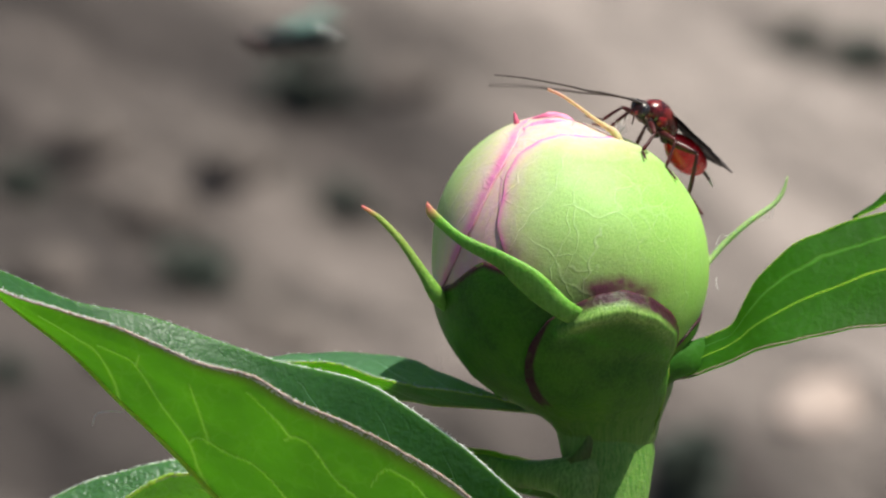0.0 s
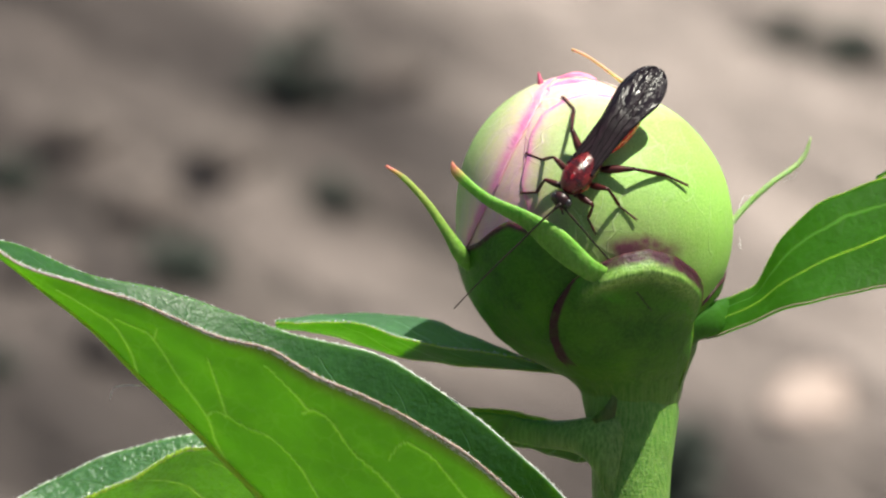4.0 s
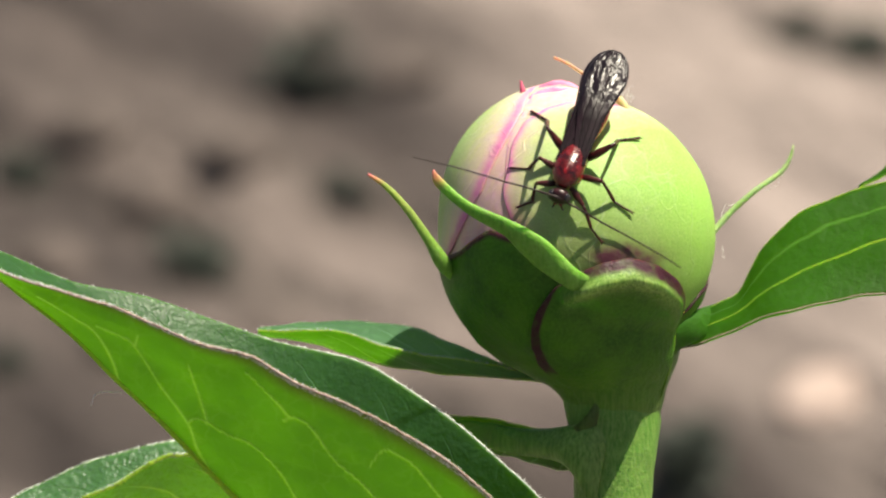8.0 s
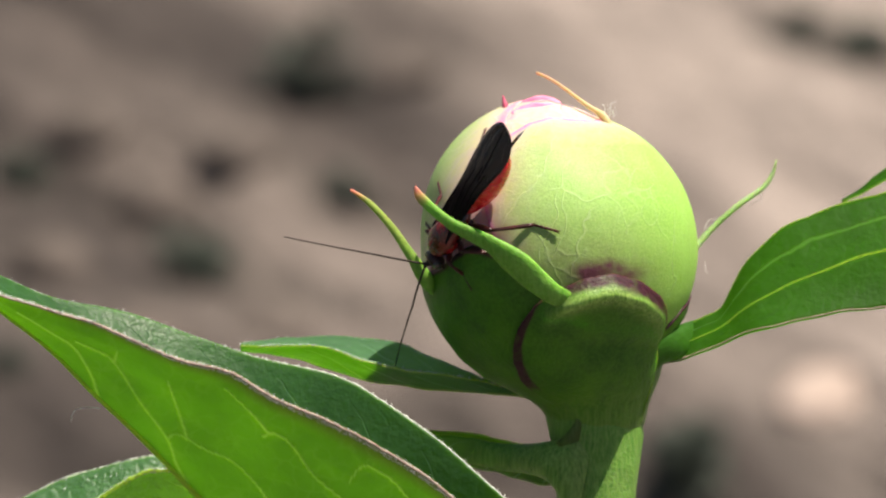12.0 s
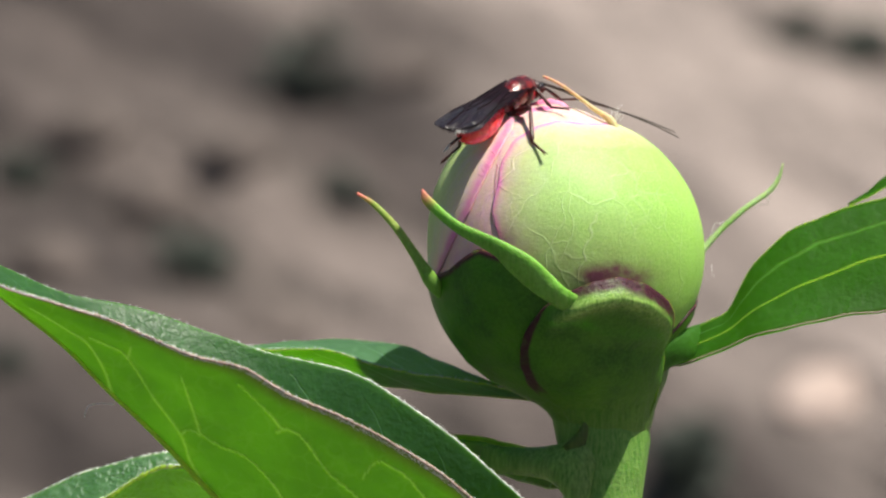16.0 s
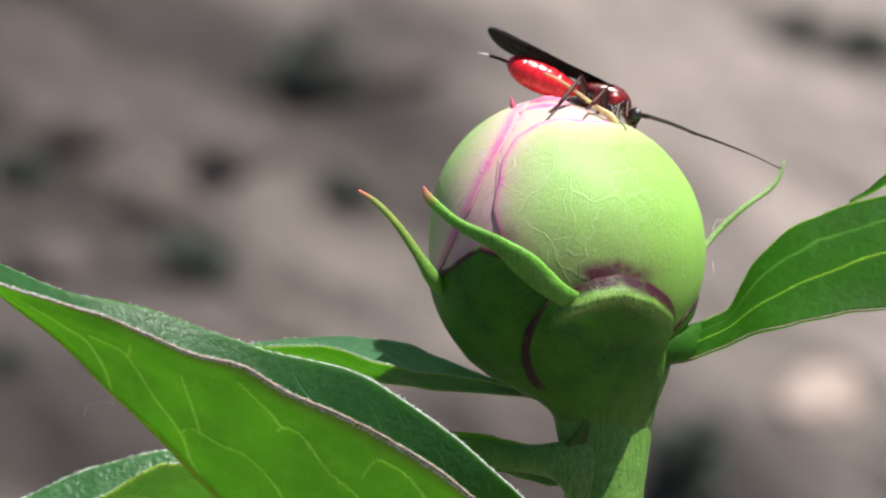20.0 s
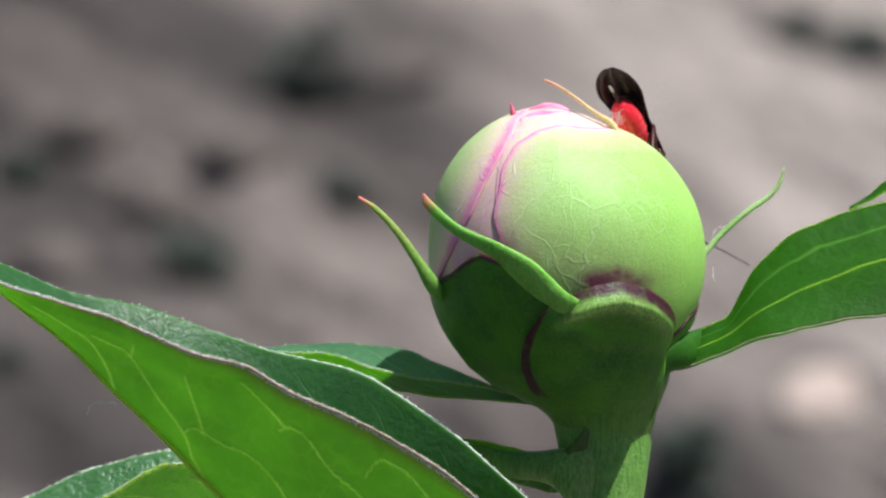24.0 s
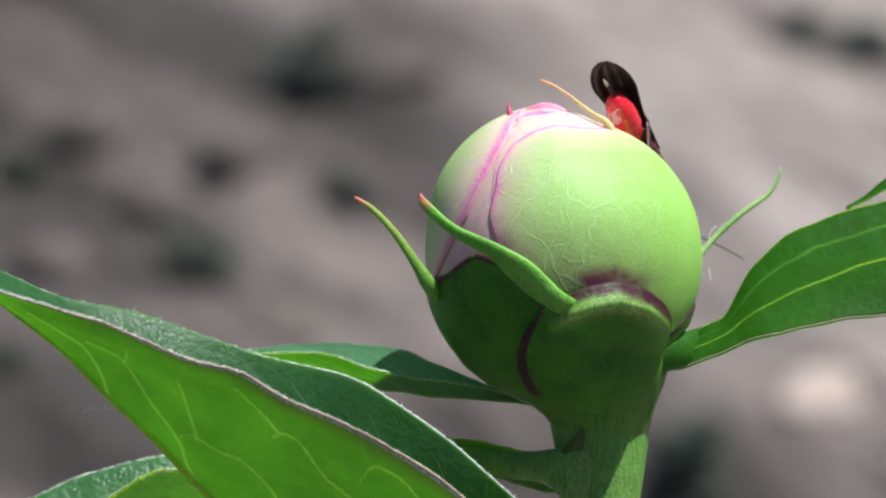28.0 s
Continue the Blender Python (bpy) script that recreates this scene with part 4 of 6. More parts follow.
def build_peony():
    plant = new("peony_plant")
    plant.location = BASE
    tagged(plant, "green peony plant with one swelling pink-green bud in bare soil", "peony")
    build_bud(plant)
    build_calyx(plant)
    build_stem(plant)
    build_silk(plant)
    # large folded leaf that reaches towards the viewer
    big = build_leaf(plant,
        ((-40.82, -22, -1), (-37.48, -22, -2.96), (-32.7, -22, -4.49), (-27.92, -22, -6.07), (-25.05, -22, -7.36), (-20.72, -22.5, -9.02), (-16.43, -22.5, -10.22), (-13.56, -22.5, -11.89), (-8.8, -22, -14.05), (-4.02, -21, -16.48), (0.77, -19.5, -19.65), (4.63, -18, -23.09), (8.57, -13, -27.71)),
        ((-40.99, -20, -1.1), (-36.45, -19.5, -4.75), (-32.6, -18.5, -7.9), (-27.9, -17, -12.5), (-23.7, -15, -16.75), (-18.5, -12, -22.4), (-13.92, -10, -27.39), (-9.54, -8.5, -30.42), (-5.12, -7.5, -31.96), (-1.18, -7, -32.49), (2.76, -6.5, -32.77), (6.71, -6.5, -33.02), (10.66, -6.5, -33.02)),
        ((-41.08, -19, -0.82), (-38.02, -15, -1.5), (-33.45, -11, -3.62), (-26.22, -9, -5.25), (-18.89, -8, -7.68), (-13.97, -8, -9.3), (-8.06, -8.5, -10.62), (-4.12, -9, -12.77), (0.78, -9.5, -16.14), (4.21, -10, -19.06), (7.15, -10, -21.76), (10.11, -9, -25.48), (11.61, -8, -30.45)),
        LEAF, "large folded green leaf, sunlit from above", mid=0.30, count=400, billow=0.4, margin=0.075, down=3000,
        veins=(((0.266, -0.02), (0.248, -0.22), (0.211, -0.47), (0.183, -0.50), (0.156, -0.53), (0.119, -0.58)),
               ((0.440, -0.02), (0.413, -0.08), (0.385, -0.23), (0.330, -0.37), (0.275, -0.62), (0.257, -0.65), (0.239, -0.63), (0.211, -0.60)),
               ((0.275, -0.62), (0.275, -0.70), (0.275, -0.78)),
               ((0.620, -0.25), (0.541, -0.40), (0.486, -0.43), (0.450, -0.37), (0.413, -0.35), (0.394, -0.32), (0.385, -0.23)),
               ((0.413, -0.35), (0.385, -0.53), (0.358, -0.75)),
               ((0.740, -0.50), (0.661, -0.63), (0.606, -0.68), (0.560, -0.77), (0.541, -0.79), (0.526, -0.78), (0.516, -0.73)),
               ((0.523, -0.77), (0.495, -0.82), (0.459, -0.85), (0.440, -0.87)),
               ((0.820, -0.70), (0.743, -0.83), (0.716, -0.87), (0.688, -0.88), (0.670, -0.87), (0.661, -0.82), (0.658, -0.74))))
    g = Geo()
    tube(g, spline(((8.62, -10, -27.88), (11.12, -8, -31.19), (13.19, -4, -34.67), (14.1, 0, -37.95)), 14), np.linspace(1.3, 1.6, 14), 10, [(0, 0, 0.6)] * 14)
    part("stalk", g, STEM, big, "green leaf stalk")
    g = Geo()
    tube(g, spline(((-27.83, -16.9, -13.29), (-29.26, -17.2, -13.23), (-30.11, -17.4, -13.51), (-30.41, -17.3, -14.43)), 14), [0.03] * 14, 4)
    part("silk_thread", g, SILK, big, "stray white thread")
    # leaf below it
    low = build_leaf(plant,
        ((-41.91, -2, -25.32), (-36.31, -3, -24.52), (-30.04, -3, -22.16), (-26.77, -3, -20.31), (-23.76, -3, -19.11), (-18.25, -3, -19.51), (-13.26, -2, -22.56), (-7.26, 0, -26.19)),
        ((-42.07, 4.5, -25.68), (-34.50, 4.5, -26.44), (-29.46, 4.5, -26.19), (-24.41, 4.5, -25.93), (-19.37, 4.5, -25.93), (-14.32, 4.5, -26.19), (-10.82, 5.5, -26.74), (-7.29, 6.5, -27.55)),
        ((-42.24, 6.5, -25.27), (-37.91, 9.5, -22.89), (-33.91, 10.5, -20.97), (-29.81, 10.5, -19.55), (-25.22, 10.5, -18.49), (-19.60, 10.5, -18.59), (-13.48, 10.5, -21.39), (-7.32, 8.5, -25.88)),
        LEAF_SMALL, "smaller folded green leaf under the large one", mid=0.0, count=70, margin=0.15, down=3000, skins=(VEIN, MARGIN))
    g = Geo()
    tube(g, spline(((-7.7, 6.5, -26.6), (-1.2, 6, -28.8), (5.82, 4.5, -31.2), (14.13, 2, -33.52)), 16), np.linspace(0.8, 1.3, 16), 10, [(0, 0, 0.6)] * 16)
    part("stalk", g, STEM, low, "green leaf stalk")
    # leaf behind, half in the shade of the bud
    build_leaf(plant,
        ((-17.2, -1, -9.0), (-10.66, -2, -9.01), (-5.18, -2, -10.61), (-1.2, -1, -11.33), (3.05, 0, -11.95), (7.57, 1, -12.98), (10.82, 1, -13.58)),
        ((-17.3, 2, -9.1), (-11.24, 2, -10.49), (-6.22, 2, -12.05), (-1.71, 2, -12.7), (3.31, 2, -13.15), (7.33, 2, -13.45), (10.84, 2, -14.11)),
        ((-17.4, 5, -9.0), (-11.42, 10, -8.42), (-4.29, 11, -8.79), (-0.97, 10, -10), (2.84, 6.5, -11.5), (7.34, 3, -13.03), (10.84, 2, -13.4)),
        LEAF_FAR, "narrow folded green leaf partly in the shade of the bud", mid=0.10, count=70, margin=0.07, skins=(VEIN, MARGIN), down=500)
    # short leaf on the stem
    build_leaf(plant,
        ((13.33, 1, -18.74), (10.82, 1, -18.59), (7.33, 2, -18.02), (4.32, 2, -17.37), (2.06, 2, -17.02), (-2.21, 2, -16.72)),
        ((13.35, 2, -20.63), (10.36, 3, -21.28), (7.36, 4, -20.71), (4.84, 4, -20.01), (2.32, 4, -19.61), (-2.22, 4, -18.85)),
        ((13.35, 2, -17.77), (10.91, 5, -18.03), (7.4, 7, -17.8), (4.36, 7, -17.19), (2.08, 7, -16.88), (-2.23, 6, -16.65)),
        LEAF_BASE, "short folded green leaf at the stem", mid=0.10, count=50, margin=0.06, skins=(VEIN, VEIN))
    # leaf on the other side, seen from below
    g = Geo()
    lip = ((14.6, -1.2, -19.0), (15.2, -2.0, -15.0), (15.8, -3.7, -12.2), (16.9, -5.2, -9.9), (18.3, -4.7, -8.35), (19.9, -3.5, -7.55), (21.5, -1.0, -7.1), (23.0, 1.4, -6.7), (24.2, 3.0, -6.4))
    band(g, lip, ((17.6, 0.4, -21.0), (18.1, 0.0, -16.6), (18.4, -0.6, -14.1), (18.75, -1.8, -12.0), (19.6, -2.3, -10.75), (20.8, -2.3, -10.2), (22.2, -1.6, -9.7), (23.4, 0.2, -9.1), (24.6, 1.8, -8.4)),
         (0.3, 0.7, 1.3, 1.5, 1.2, 0.9, 0.7, 0.4, 0.02), 48, 22)
    rim = Geo()
    tube(rim, [p + np.array((0.0, -0.15, 0.08)) for p in spline(lip, 48)[20:36]], np.interp(np.arange(16), (0, 5, 10, 15), (0.05, 0.17, 0.13, 0.04)), 8)
    side_leaf = side_blade(plant)
    stalk = part("stalk", g, STALK, side_leaf, "short green leaf stalk that clasps the stem")
    part("rim", rim, MARGIN_RED, stalk, "pale pinkish rim")
    build_leaf(plant,
        ((36.63, 8, 3.81), (38.4, 8, 4.62), (39.83, 8, 5.44), (43.48, 8, 7.16), (49.58, 8, 7.16), (52.3, 0, 3.55)),
        ((36.7, 9, 3.82), (38.73, 9, 4.84), (40.26, 9, 5.85), (43.57, 9, 7.69), (49.68, 9, 8.19), (52.3, 0, 3.45)),
        ((36.77, 10, 3.88), (38.56, 10, 5), (39.98, 10, 6.27), (43.66, 10, 8.47), (49.78, 10, 9.23), (52.3, 0, 3.35)),
        LEAF_SIDE, "green leaf tip behind another leaf", mid=0.06, count=40, margin=0.05, skins=(VEIN, MARGIN_RED))
    return plant, big, low


# ---------------------------------------------------------------- wasp
MM = Matrix.Scale(0.001, 4)
LEGS = {                                       # hip, rest place of the foot, femur, tibia, tarsus
    "front": ((1.3, 0.6, -0.95), (3.0, 3.1), 1.9, 2.1, 1.5),
    "middle": ((-0.1, 0.85, -1.05), (-0.1, 4.2), 2.2, 2.5, 1.8),
    "hind": ((-1.9, 0.80, -1.0), (-5.5, 5.2), 3.0, 3.7, 2.2),
}


def build_wasp():
    wasp = new("wasp")
    tagged(wasp, "slender red and black wasp with smoky wings on a bud", "wasp")
    put = lambda name, g, m, label="", owner=None: part(name, g, m, owner or wasp, label, MM)

    g = Geo()
    tube(g, [(x, 0, z) for x, z in ((-3.0, -0.5), (-2.8, -0.42), (-2.3, -0.25), (-1.7, -0.05), (-1.1, 0.08), (-0.5, 0.16), (0.2, 0.2), (0.9, 0.15), (1.5, 0.0), (1.9, -0.12), (2.1, -0.18))],
         (0.28, 0.55, 0.86, 1.02, 1.10, 1.16, 1.2, 1.12, 0.92, 0.6, 0.34), 24, flat=1.12, side=(0, 0, 1))
    thorax = put("thorax", g, SHELL_WINE, "glossy wine red thorax")

    def plate(name, at, size, skin, label="", turn=None):
        g = Geo()
        ball(g, at, size, 18, 12, turn)
        put(name, g, skin, label, thorax)

    plate("back_plate", (0.80, 0, 0.74), (0.80, 0.40, 0.56), SHELL_DEEP, "polished red back plate")
    plate("scutellum", (-0.80, 0, 0.96), (0.52, 0.46, 0.36), SHELL_WINE)
    plate("collar", (1.52, 0, 0.08), (0.34, 0.78, 0.78), SHELL_DARK)
    plate("rear_plate", (-1.95, 0, 0.30), (0.72, 0.82, 0.52), SHELL_DARK, "", Matrix.Rotation(radians(-20), 3, "Y"))
    for s in (-1, 1):
        plate("back_lobe", (0.28, 0.60 * s, 0.66), (0.72, 0.46, 0.52), SHELL_DEEP, "polished red lobe of the back")
        plate("side_plate", (0.45, 0.95 * s, -0.12), (0.82, 0.42, 0.66), SHELL_DEEP)
        plate("breast_plate", (0.35, 0.58 * s, -0.80), (0.95, 0.50, 0.45), SHELL_DARK)
        plate("wing_scale", (0.15, 0.98 * s, 0.62), (0.26, 0.2, 0.2), SHELL_DARK)
        for x, big in ((1.25, 0.8), (-0.15, 0.85), (-1.85, 1.15)):
            plate("coxa", (x, 0.58 * s, -0.88), (0.5 * big, 0.40 * big, 0.48 * big), SHELL_DARK)

    g = Geo()
    ball(g, (2.7, 0, -0.65), (0.66, 0.95, 0.82), 24, 16)
    head = put("head", g, SHELL_DARK, "glossy black head")
    for s in (-1, 1):
        g = Geo()
        ball(g, (2.8, 0.68 * s, -0.55), (0.42, 0.34, 0.55), 16, 12)
        put("eye", g, EYE_SKIN, "", head)
        g = Geo()
        tube(g, ((3.0, 0.25 * s, -1.2), (3.2, 0.4 * s, -1.65), (3.05, 0.5 * s, -2.05), (2.85, 0.45 * s, -2.3)), (0.09, 0.08, 0.07, 0.04), 6)
        put("palp", g, LEG_SKIN, "", head)
        g = Geo()
        ball(g, (3.05, 0.22 * s, -1.2), (0.22, 0.2, 0.3), 10, 8)
        put("jaw", g, SHELL_WINE, "", head)

    # abdomen: overlapping rings
    xs = np.linspace(-2.65, -9.5, 72)
    radii, line = [], []
    for i, x in enumerate(xs):
        u = i / 71
        r = 0.32 + 1.10 * math.sin(0.5 * math.pi * min(1, u / 0.52)) ** 0.85 if u < 0.52 else 1.42 * math.sqrt(max(0.004, 1 - ((u - 0.52) / 0.482) ** 2.4))
        step = (u * 6.5) % 1.0
        radii.append(r * (1.0 - (0.05 * (1 - step / 0.16) if step < 0.16 and u > 0.1 else 0) + 0.015 * step))
        line.append((x, 0, -0.42 - 0.22 * math.sin(math.pi * u) + 0.22 * u))
    g = Geo()
    tube(g, line, radii, 28, flat=0.95, side=(0, 0, 1))
    abdomen = put("abdomen", g, SHELL_RED, "bright glossy red ringed abdomen")
    g = Geo()
    tube(g, spline(((-9.1, 0, -0.35), (-9.9, 0, -0.32), (-10.8, 0, -0.36), (-11.3, 0, -0.42)), 12), np.linspace(0.17, 0.13, 12), 8)
    put("ovipositor", g, LEG_SKIN, "thin dark ovipositor", abdomen)
    g = Geo()
    tube(g, ((-11.2, 0, -0.41), (-11.7, 0, -0.49), (-12.3, 0, -0.62)), (0.135, 0.12, 0.04), 8)
    put("sheath_tip", g, PALE, "white tip", abdomen)

    # wings, folded one over the other
    wings = []
    for s in (1, -1):
        for name, length, width, lift in (("forewing", 12.3, 1.85, 0.0), ("hindwing", 8.6, 1.15, -0.16)):
            root = Vector((0.1, 0.75 * s, 0.85))
            grid = []
            for i in range(56):
                u = i / 55
                half = width * (0.32 + 0.68 * ramp(u, 0.05, 0.74)) * math.sqrt(max(0.004, 1 - ramp(u, 0.74, 1.004) ** 2.3))
                row = []
                for j in range(25):
                    v = (j / 24) * 2 - 1
                    fold = (0.05 * math.sin(v * 11 + 4 * u + s) + 0.05 * noise.noise((u * 9, v * 4, s * 3.0))) * ramp(u, 0.45, 0.7)
                    y = root.y - s * 0.68 * min(1.0, u * 2.2) + half * v + 0.12 * s * u
                    row.append((root.x - length * u, y, root.z + lift + 0.06 * s + 0.62 * math.sin(u * 1.6) - 0.13 * y * y * ramp(u, 0.1, 0.4) + fold))
                grid.append(row)
            g = shell(Geo(), grid, 0.025)
            w = put(name, g, WING, "smoky black folded wing")
            wings.append(w)
            if name == "forewing":
                for v0, v1, u1 in ((0.85, 0.9, 0.7), (0.45, 0.55, 0.62), (0.0, 0.15, 0.66), (-0.45, -0.3, 0.6), (0.9, -0.1, 0.95)):
                    g = Geo()
                    path = []
                    for u in np.linspace(0.06 if u1 < 0.9 else 0.55, u1, 14):
                        i = min(55, int(u * 55))
                        j = int(round(((v0 + (v1 - v0) * u) * s + 1) * 12))
                        q = grid[i][max(0, min(24, j))]
                        path.append((q[0], q[1], q[2] + 0.03))
                    tube(g, path, [0.045] * 14, 5)
                    put("wing_vein", g, WING_VEIN, "", w)

    # antennae, along +x from their root, each with a whip that bends on its base
    feelers = []
    for s in (1, -1):
        thin = lambda i: 0.105 * (1 - 0.55 * i / 60) * (1.08 if i % 2 else 0.94)
        g = Geo()
        p = spline(((0, 0, 0), (0.6, 0, 0.12), (2.2, 0, 0.18), (3.8, 0, 0.12), (5.0, 0, 0)), 24)
        tube(g, p, [0.15 if i < 4 else thin(i) for i in range(24)], 8)
        base = put("antenna", g, FEELER_SKIN, "long thin dark antenna")
        g = Geo()
        p = spline(((-0.05, 0, 0), (2.0, 0, 0.02), (5.5, 0, -0.12), (8.3, 0, -0.45)), 38)
        tube(g, p, [thin(22 + i) for i in range(38)], 8)
        feelers.append((s, base, put("whip", g, FEELER_SKIN, "", base)))

    legs = []
    for key, (hip, foot, femur, tibia, tarsus) in LEGS.items():
        for s in (1, -1):
            thick = 1.2 if key == "hind" else 1.0
            g = Geo()
            tube(g, [(femur * u, 0, 0) for u in np.linspace(0, 1, 9)], [thick * r for r in (0.16, 0.24, 0.29, 0.31, 0.30, 0.27, 0.23, 0.19, 0.15)], 10)
            f = put("femur", g, LEG_SKIN)
            g = Geo()
            tube(g, [(tibia * u, 0, 0.04 * math.sin(u * 3)) for u in np.linspace(0, 1, 9)], [thick * r for r in (0.13, 0.13, 0.14, 0.15, 0.16, 0.165, 0.17, 0.17, 0.12)], 8)
            tube(g, ((tibia - 0.05, 0.05, -0.05), (tibia + 0.3, 0.12, -0.22)), (0.05, 0.02), 5)
            b = put("tibia", g, LEG_SKIN)
            g = Geo()
            n = 21
            tube(g, [(tarsus * i / (n - 1), 0, 0) for i in range(n)], [thick * (0.085 + 0.035 * ((i % 4) / 3)) for i in range(n)], 7)
            for c in (-1, 1):
                tube(g, ((tarsus - 0.05, 0, 0), (tarsus + 0.12, 0.10 * c, 0.02), (tarsus + 0.22, 0.16 * c, -0.08)), (0.05, 0.04, 0.015), 5)
            t = put("tarsus", g, LEG_SKIN)
            legs.append((key, s, f, b, t))
    return wasp, feelers, legs, wings


def build_fly():
    """A small fly that leaves as the clip begins."""
    fly = new("fly")
    tagged(fly, "small dark fly with a green sheen in flight", "fly")
    g = Geo()
    ball(g, (0, 0, 0), (2.5, 1.5, 1.6), 18, 12)
    ball(g, (-3.6, 0, -0.3), (3.0, 1.5, 1.5), 18, 12)
    part("body", g, FLY_SKIN, fly, "dark metallic green body", MM)
    g = Geo()
    ball(g, (2.9, 0, -0.1), (1.0, 1.4, 1.2), 16, 10)
    part("head", g, SHELL_DARK, fly, "", MM)
    for s in (1, -1):
        grid = [[(1.0 - 6.5 * u - 1.2 * v * v, s * (0.6 + 1.6 * u) + 0.8 * v * math.sin(math.pi * min(1, 0.12 + 0.8 * u)), 0.9 + 1.6 * u) for v in np.linspace(-1, 1, 7)] for u in np.linspace(0, 1, 14)]
        part("wing", shell(Geo(), grid, 0.03), FLY_WING, fly, "", MM)
        for k in range(3):
            g = Geo()
            tube(g, ((0.8 - k, 0.6 * s, -0.7), (1.0 - 1.4 * k, 1.6 * s, -1.6), (0.4 - 1.6 * k, 1.8 * s, -3.0)), (0.16, 0.13, 0.07), 6)
            part("leg", g, LEG_SKIN, fly, "", MM)
    return fly


# ---------------------------------------------------------------- build
build_ground()
for x, y, size, seed in ((-0.054, 1.671, 0.026, 1), (-0.093, 1.494, 0.022, 2), (-0.163, 1.590, 0.019, 3), (-0.036, 1.564, 0.016, 4), (0.085, 1.293, 0.028, 5), (-0.052, 1.731, 0.015, 6),
                         (0.145, 1.752, 0.022, 7), (-0.156, 1.399, 0.012, 8), (0.175, 1.749, 0.02, 9)):
    weed_tuft(x, y, size * 1.08, seed)
for i, (x, y) in enumerate(((-0.112, 1.573), (-0.142, 1.642), (-0.080, 1.598), (-0.111, 1.420), (-0.147, 1.497), (-0.015, 1.681), (-0.063, 1.442))):
    lump("soil_clod", x, y, (0.012 + 0.002 * (i % 4), 0.016, 0.009), CLOD, 20 + i, "dark crumbly clod of soil on the ground", "soil clod", "clods of soil")
lump("stone", 0.133, 1.375, (0.0145, 0.024, 0.008), STONE, 40, "pale pinkish flat stone lying on the soil", "stone")
plant, big_leaf, low_leaf = build_peony()
wasp, feelers, legs, wings = build_wasp()
fly = build_fly()

# ---------------------------------------------------------------- moves
# seconds, sway of the plant (right, up), further sway of the large leaf (right, up), all in millimetres
SWAY = [
    (0, 0.3, -0.15, 0.15, 0.35),
    (0.5, 0.6, 0.2, 0.05, 0.1),
    (1, 0.65, 0.55, 0, 0.05),
    (1.5, 1.05, 0.7, -0.15, 0),
    (2, 1.45, 1.1, -0.15, -0.1),
    (2.5, 1.95, 1.25, -0.1, -0.1),
    (2.7, 2.8, 1.5, -0.1, -0.05),
    (3, 4.75, 2.3, -0.05, 0),
    (3.5, 4.3, 2.85, -0.35, -0.5),
    (5.5, 1.4, 2.55, -0.6, -1.15),
    (6, 1.7, 1.5, -0.25, -0.35),
    (6.5, 1.3, 1.4, -0.4, -0.4),
    (7, 1.05, 1.15, -0.4, -0.45),
    (7.5, 0.75, 1.25, -0.4, -0.55),
    (8, 0.85, 1.75, -0.5, -0.75),
    (8.5, 0.6, 1.6, -0.7, -0.95),
    (9, 0.35, 1.4, -0.65, -0.7),
    (9.5, 0.1, 1.1, -0.65, -0.7),
    (10, 0, 0.95, -0.65, -0.7),
    (10.5, -0.15, 0.8, -0.5, -0.65),
    (11, -0.3, 0.65, -0.35, -0.5),
    (11.5, -0.25, 0.5, -0.4, -0.4),
    (12, -0.7, 0.4, -0.7, -0.75),
    (12.5, -0.65, 0.4, -0.45, -0.45),
    (14.5, -0.4, 0.2, -0.25, -0.2),
    (15, -0.4, 0.25, -0.4, -0.3),
    (15.5, -0.4, 0.2, -0.25, -0.25),
    (16, -0.1, 0.1, -0.15, -0.1),
    (16.5, -0.1, 0.25, -0.2, -0.15),
    (17, 0, 0.3, -0.25, -0.15),
    (17.5, -0.05, 0.35, -0.2, -0.2),
    (18, -0.05, 0.35, -0.2, -0.2),
    (19, 0, 0.35, -0.25, -0.2),
    (20, 0, 0.35, -0.25, -0.2),
    (21, 0, 0.4, -0.25, -0.25),
    (21.5, 0, 0.35, -0.25, -0.2),
    (23.5, -0.15, -0.05, -0.35, -0.15),
    (24, 0, -0.25, 0, 0.4),
    (24.5, 0, 0.3, -0.5, -0.3),
    (25, 0, 0, 0, 0),
    (25.5, 0.05, -0.15, 0.15, 0.3),
    (26, 0.05, -1.05, 0.55, 1),
    (26.5, -0.3, -0.45, -0.2, -0.05),
    (27, -0.15, -0.35, 0, 0.15),
    (27.5, -0.3, -0.45, -0.1, 0.15),
    (28, -0.3, -0.25, -0.2, -0.1),
]

